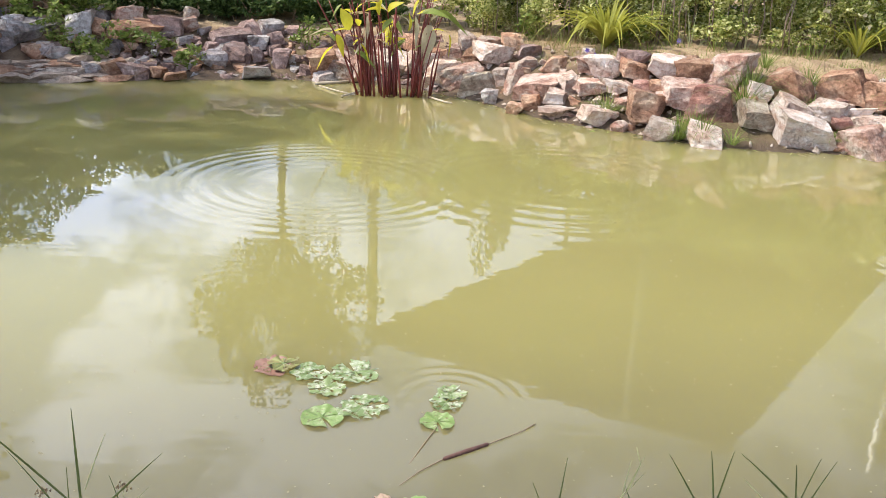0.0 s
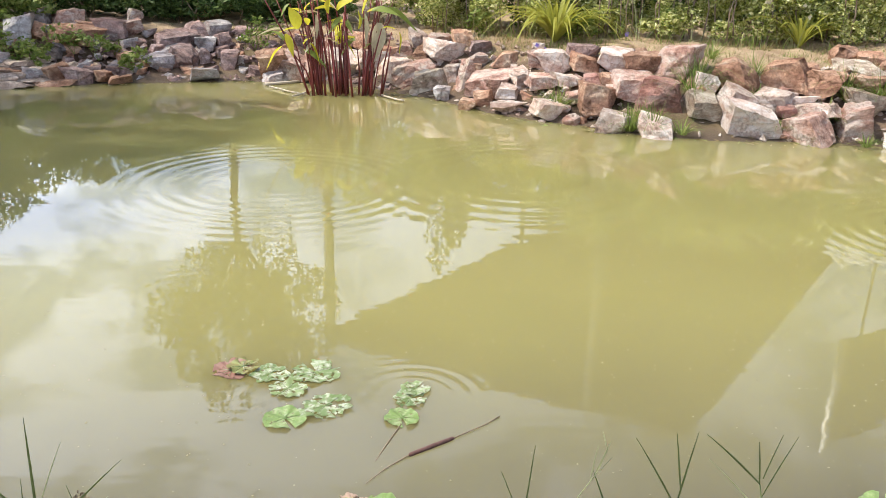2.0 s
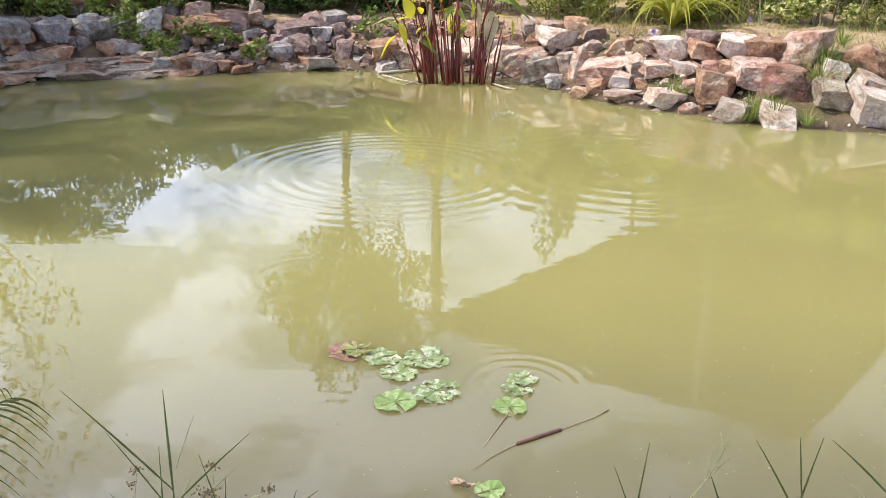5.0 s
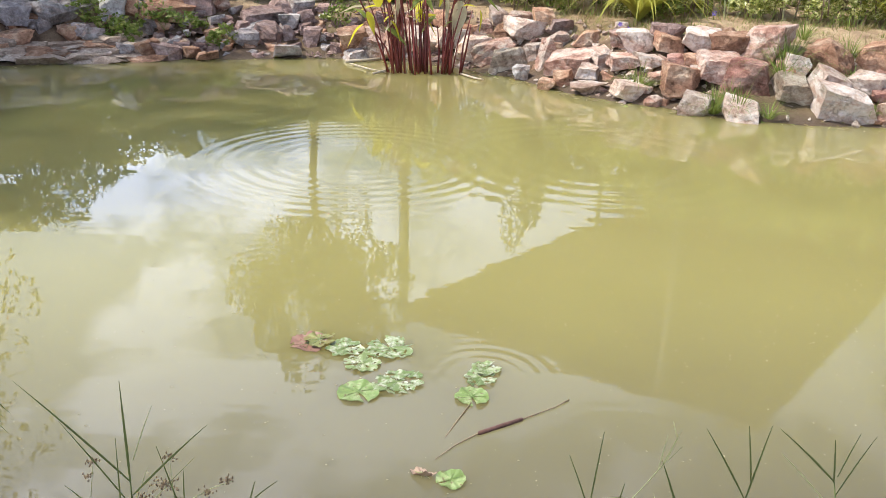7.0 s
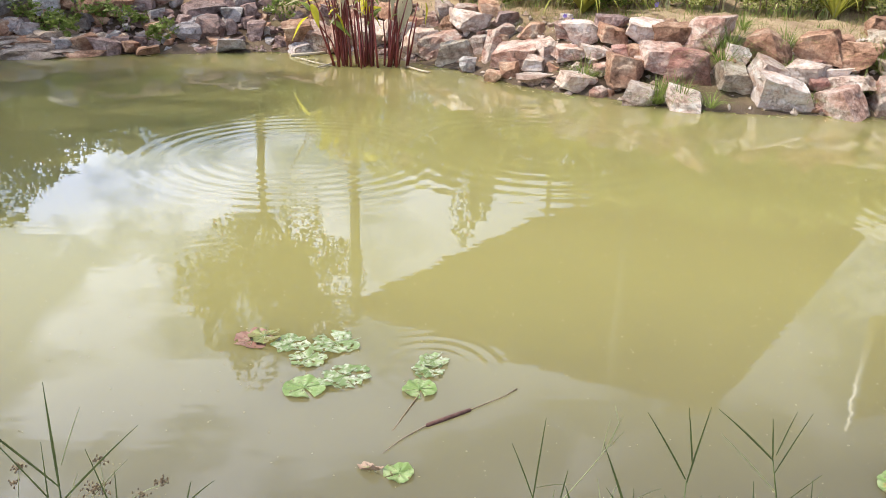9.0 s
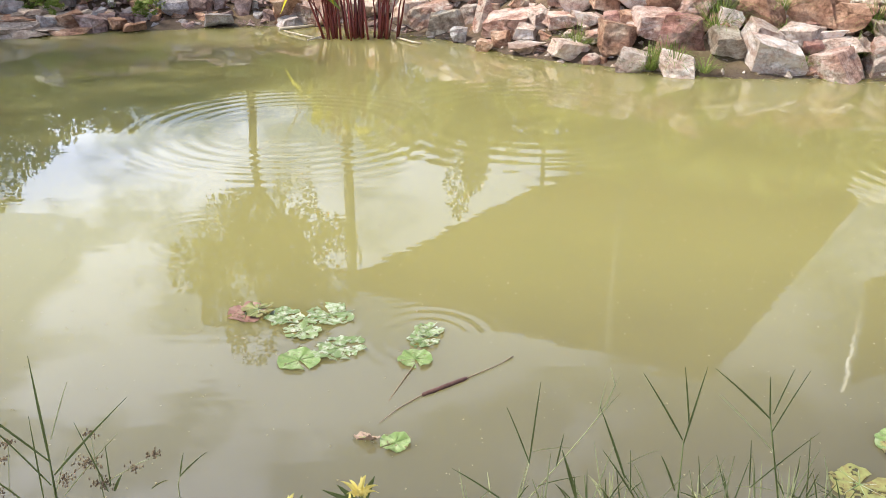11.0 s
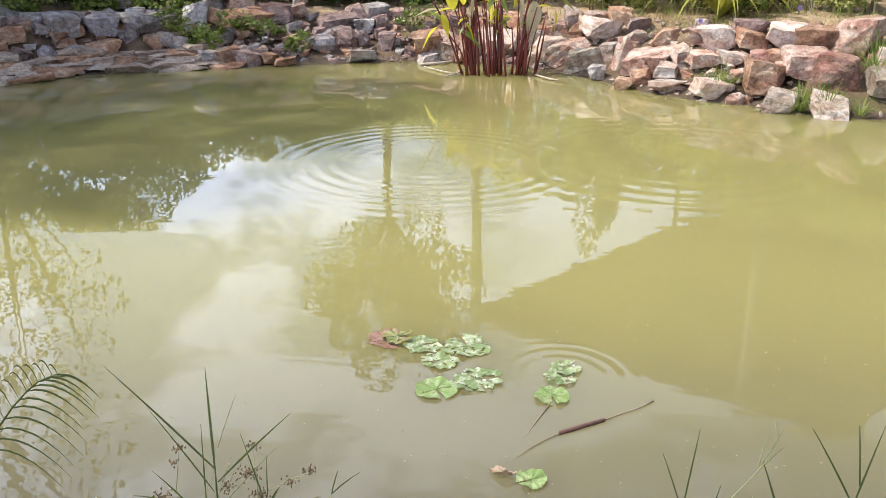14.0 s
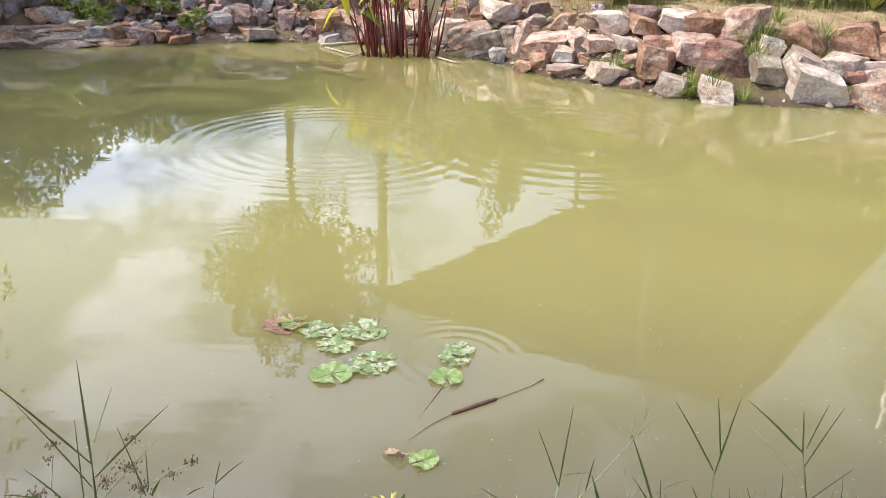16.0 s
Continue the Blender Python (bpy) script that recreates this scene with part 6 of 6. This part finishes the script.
def weed(x, y, seed, size=0.2, material=GRASS, lift=0.0, leaves=90):
    rng = np.random.default_rng(seed)
    t = thing("weed", x, y, float(ground_z(x, y)) + lift, "leafy green weed growing out of the rock wall", "weed", "weeds in the wall")
    pts = blob_points(rng, leaves, (0, -0.05, size * 0.7), (size, size * 0.7, size * 0.7), 7, 0.4, 0.4)
    leaf_cloud("leaf_crown", pts, 0.075, material, t, rng, droop=0.1, slim=0.5)
    for _ in range(4):
        v, f = tube([(0, 0, -0.03), (rng.uniform(-0.5, 0.5) * size, -0.02, size * 0.6), (rng.uniform(-1, 1) * size, -0.05, size * 1.1)], [0.004, 0.003, 0.002], 4)
        link_mesh("stem", v, f, material, t)
    return t


weed(-4.78, 10.82, 700, 0.22, lift=0.05)
weed(-4.60, 10.77, 701, 0.2, lift=0.05)
weed(-4.46, 10.90, 702, 0.2, lift=0.06)
weed(-4.24, 11.09, 703, 0.25, lift=0.08)
weed(-4.10, 11.03, 704, 0.2, lift=0.09)
weed(-3.76, 10.93, 705, 0.22, lift=0.11)
weed(-5.10, 11.01, 706, 0.25, lift=0.05)
weed(-5.10, 10.87, 707, 0.25, lift=0.05)
weed(-3.30, 10.79, 708, 0.18, lift=0.10)
weed(-3.22, 10.94, 709, 0.2, lift=0.11)
weed(-3.61, 11.09, 710, 0.16, lift=0.11)
weed(-5.00, 11.16, 711, 0.2, lift=0.05)
weed(-1.71, 11.70, 712, 0.25, lift=0.12)
weed(-1.85, 11.53, 713, 0.2, lift=0.12)
weed(-4.44, 10.65, 714, 0.16, lift=0.06)
weed(0.43, 12.77, 730, 0.3, lift=0.05, leaves=160)
weed(1.26, 11.51, 731, 0.25, lift=0.05, leaves=160)
weed(2.41, 10.55, 732, 0.3, lift=0.05, leaves=160)


# bleached sticks lying in the shallows by the red stems
def stick(pts, r, label, name="stick"):
    t = thing(name, *pts[0], label, "stick", "sticks in the shallows")
    v, f = tube([Vector(q) - Vector(pts[0]) for q in pts], [r, r * 0.9, r * 0.6], 7)
    link_mesh("wood", v, f, BLEACHED, t, smooth=True)


stick([(-1.597, 10.593, 0.020), (-1.314, 10.786, 0.020), (-1.050, 11.151, 0.020)], 0.022, "bleached dead stalk lying in the shallows")
stick([(-1.519, 10.403, 0.020), (-1.217, 9.988, 0.020), (-1.000, 9.766, 0.020)], 0.01, "thin dry stick half under water")
stick([(-1.141, 9.638, 0.020), (-1.049, 9.845, 0.020), (-0.956, 10.157, 0.020)], 0.012, "thin dry stick at the plant foot")
stick([(-0.106, 9.820, 0.020), (0.065, 9.514, 0.020), (0.163, 9.413, 0.020)], 0.012, "dry stick leaning into the water")


def lily_stalk(pts):
    t = thing("lily_stalk", *pts[0], "brown leaf stalk trailing from a lily pad in the water", "lily stalk", "lily stalks")
    v, f = tube([Vector(q) - Vector(pts[0]) for q in pts], [0.0028, 0.0026, 0.0018], 6)
    link_mesh("stalk", v, f, STALK, t, smooth=True)


lily_stalk([(0.036, 2.425, 0.004), (-0.017, 2.295, 0.002), (-0.049, 2.213, -0.001)])


# ---- feathery frond and yellow flower at the near bank ----
def frond():
    t = grass_plant(-0.78, 1.28, "arching feathery frond with narrow leaflets", "fern", "fern", "plants at the near bank")
    pts = [(-1.191, 1.280, 0.399), (-1.129, 1.280, 0.506), (-1.090, 1.280, 0.559), (-1.047, 1.280, 0.612), (-1.008, 1.280, 0.652), (-0.980, 1.280, 0.675), (-0.948, 1.280, 0.690), (-0.923, 1.280, 0.690)]
    near_stem(t, [(pts[0][0] - 0.1, 1.25, t.location.z - 0.02)] + pts, 0.0028, name="midrib")
    rng = random.Random(3)
    for k in range(2, 14):
        u = k / 14
        i = min(int(u * (len(pts) - 1)), len(pts) - 2)
        q = Vector(pts[i]).lerp(Vector(pts[i + 1]), u * (len(pts) - 1) - i)
        ln = 0.165 * (1.08 - 0.72 * u ** 2) * rng.uniform(0.9, 1.1)
        near_blade(t, q, q + Vector((0.88, 0.05, -0.48)) * ln, 0.009, sag=0.2 * ln, name="leaflet")
        near_blade(t, q, q + Vector((-0.25, -0.1, 0.10)) * ln, 0.006, sag=0.3 * ln, name="leaflet")


frond()


def yellow_flower(x, y, z):
    rng = random.Random(9)
    t = grass_plant(x, y, "yellow spidery flower head with dark green leaves", "flower", "flower", "plants at the near bank")
    near_stem(t, [(x, y, t.location.z - 0.02), (x, y, z)], 0.003)
    inv = Vector(t.location)
    for k in range(7):
        a = 6.283 * k / 7 + 0.3
        d = Vector((math.cos(a), math.sin(a) * 0.7, 0.9 if k % 2 else 0.45)).normalized()
        v, f = ribbon(Vector((x, y, z)) - inv, Vector((x, y, z)) - inv + d * rng.uniform(0.035, 0.05), 0.011, sag=0.008)
        link_mesh("petal", v, f, PETAL, t)
    for k in range(26):
        q = Vector((x + rng.gauss(0, 0.01), y + rng.gauss(0, 0.008), z + rng.gauss(0, 0.007)))
        v, f = ribbon(q - inv, q - inv + Vector((rng.gauss(0, 0.006), rng.gauss(0, 0.006), 0.012)), 0.005, steps=3)
        link_mesh("floret", v, f, PETAL, t)
    for dx, dz in ((-0.075, 0.0), (-0.045, 0.012), (0.03, 0.03)):
        v, f = ribbon(Vector((x, y + 0.02, z - 0.04)) - inv, Vector((x + dx, y + 0.02, z + dz)) - inv, 0.017)
        link_mesh("leaf", v, f, BLADE, t)
    return t


yellow_flower(-0.077, 1.300, 0.390)
yellow_flower(-0.217, 1.280, 0.366)


# ---- litter along the waterline and small flowers at the hedge foot ----
def litter(n, seed):
    rng = random.Random(seed)
    pieces = []
    while len(pieces) < n:
        x, y = rng.uniform(-6.5, 6.6), rng.uniform(6.6, 11.4)
        d = float(shore_distance(x, y))
        if not -0.22 < d < 0.35:
            continue
        z = max(float(ground_z(x, y)), 0.0) + 0.008
        a = rng.uniform(0, 6.283)
        ln = rng.uniform(0.02, 0.09)
        q = Vector((x, y, z))
        pieces.append(ribbon(q, q + Vector((math.cos(a), math.sin(a), rng.uniform(0, 0.2))) * ln, rng.uniform(0.006, 0.022), side=(math.sin(a), -math.cos(a), 0.2), steps=3))
    return gather(pieces)


v, f = litter(700, 15)
tagged(link_mesh("leaf_litter", v, f, DRY_GRASS), "dry stalks and dead leaves washed up along the waterline", "litter", kind="stuff")
v, f = litter(260, 16)
tagged(link_mesh("floating_weed", v, f, GRASS), "scraps of green weed along the waterline", "litter", kind="stuff")


def small_flower(x, y, z, material, label, seed):
    rng = random.Random(seed)
    t = thing("small_flower", x, y, z, label, "flower", "small flowers at the hedge")
    for k in range(5):
        a = 6.283 * k / 5 + rng.random()
        d = Vector((math.cos(a), -0.4, math.sin(a) * 0.8)).normalized()
        v, f = ribbon((0, 0, 0), d * 0.035, 0.026, side=d.cross(Vector((0, 1, 0))), steps=3)
        link_mesh("petal", v, f, material, t)
    v, f = tube([(0, 0.01, -0.16), (0, 0.005, -0.06), (0, 0, 0)], [0.003, 0.0025, 0.002], 4)
    link_mesh("stem", v, f, GRASS, t)


small_flower(2.94, 10.25, 0.77, VIOLET, "small violet flower at the hedge foot", 0)
small_flower(1.76, 9.34, 0.64, VIOLET, "small violet flower among the rocks", 1)
small_flower(1.72, 9.34, 0.62, VIOLET, "small violet flower among the rocks", 2)
small_flower(2.90, 10.14, 0.76, VIOLET, "small violet flower at the hedge foot", 3)
small_flower(1.70, 9.37, 0.62, VIOLET, "small violet flower among the rocks", 4)
small_flower(1.69, 9.52, 0.67, VIOLET, "small violet flower among the rocks", 5)
small_flower(4.48, 9.75, 1.20, PALE_LEAF, "small white flower in the hedge", 6)
small_flower(4.91, 9.75, 1.17, PALE_LEAF, "small white flower in the hedge", 7)
small_flower(5.20, 9.75, 1.35, PALE_LEAF, "small white flower in the hedge", 8)
small_flower(4.99, 9.75, 1.04, PALE_LEAF, "small white flower in the hedge", 9)
small_flower(4.44, 9.75, 1.20, PALE_LEAF, "small white flower in the hedge", 10)


# ---- rough grass over the near bank ----
def near_grass(n, seed, material, label, height):
    rng = random.Random(seed)
    pieces = []
    while len(pieces) < n:
        x, y = rng.uniform(-4.5, 4.5), rng.uniform(-3.0, 1.5)
        if x * x + (y - 0.02) ** 2 < 0.12 or float(shore_distance(x, y)) < 0.03:
            continue
        q = Vector((x, y, float(ground_z(x, y)) - 0.01))
        a = rng.uniform(0, 6.283)
        h = height * rng.uniform(0.5, 1.2)
        out = Vector((math.cos(a), math.sin(a), 0)) * h * rng.uniform(0.2, 0.8)
        pieces.append(ribbon(q, q + out + Vector((0, 0, h)), 0.006, side=(math.sin(a), -math.cos(a), 0), steps=3))
    v, f = gather(pieces)
    return tagged(link_mesh("bank_grass", v, f, material), label, "grass", kind="stuff")


near_grass(5200, 171, GRASS, "short green grass on the near bank", 0.13)
near_grass(2200, 172, DRY_GRASS, "short dry grass on the near bank", 0.10)
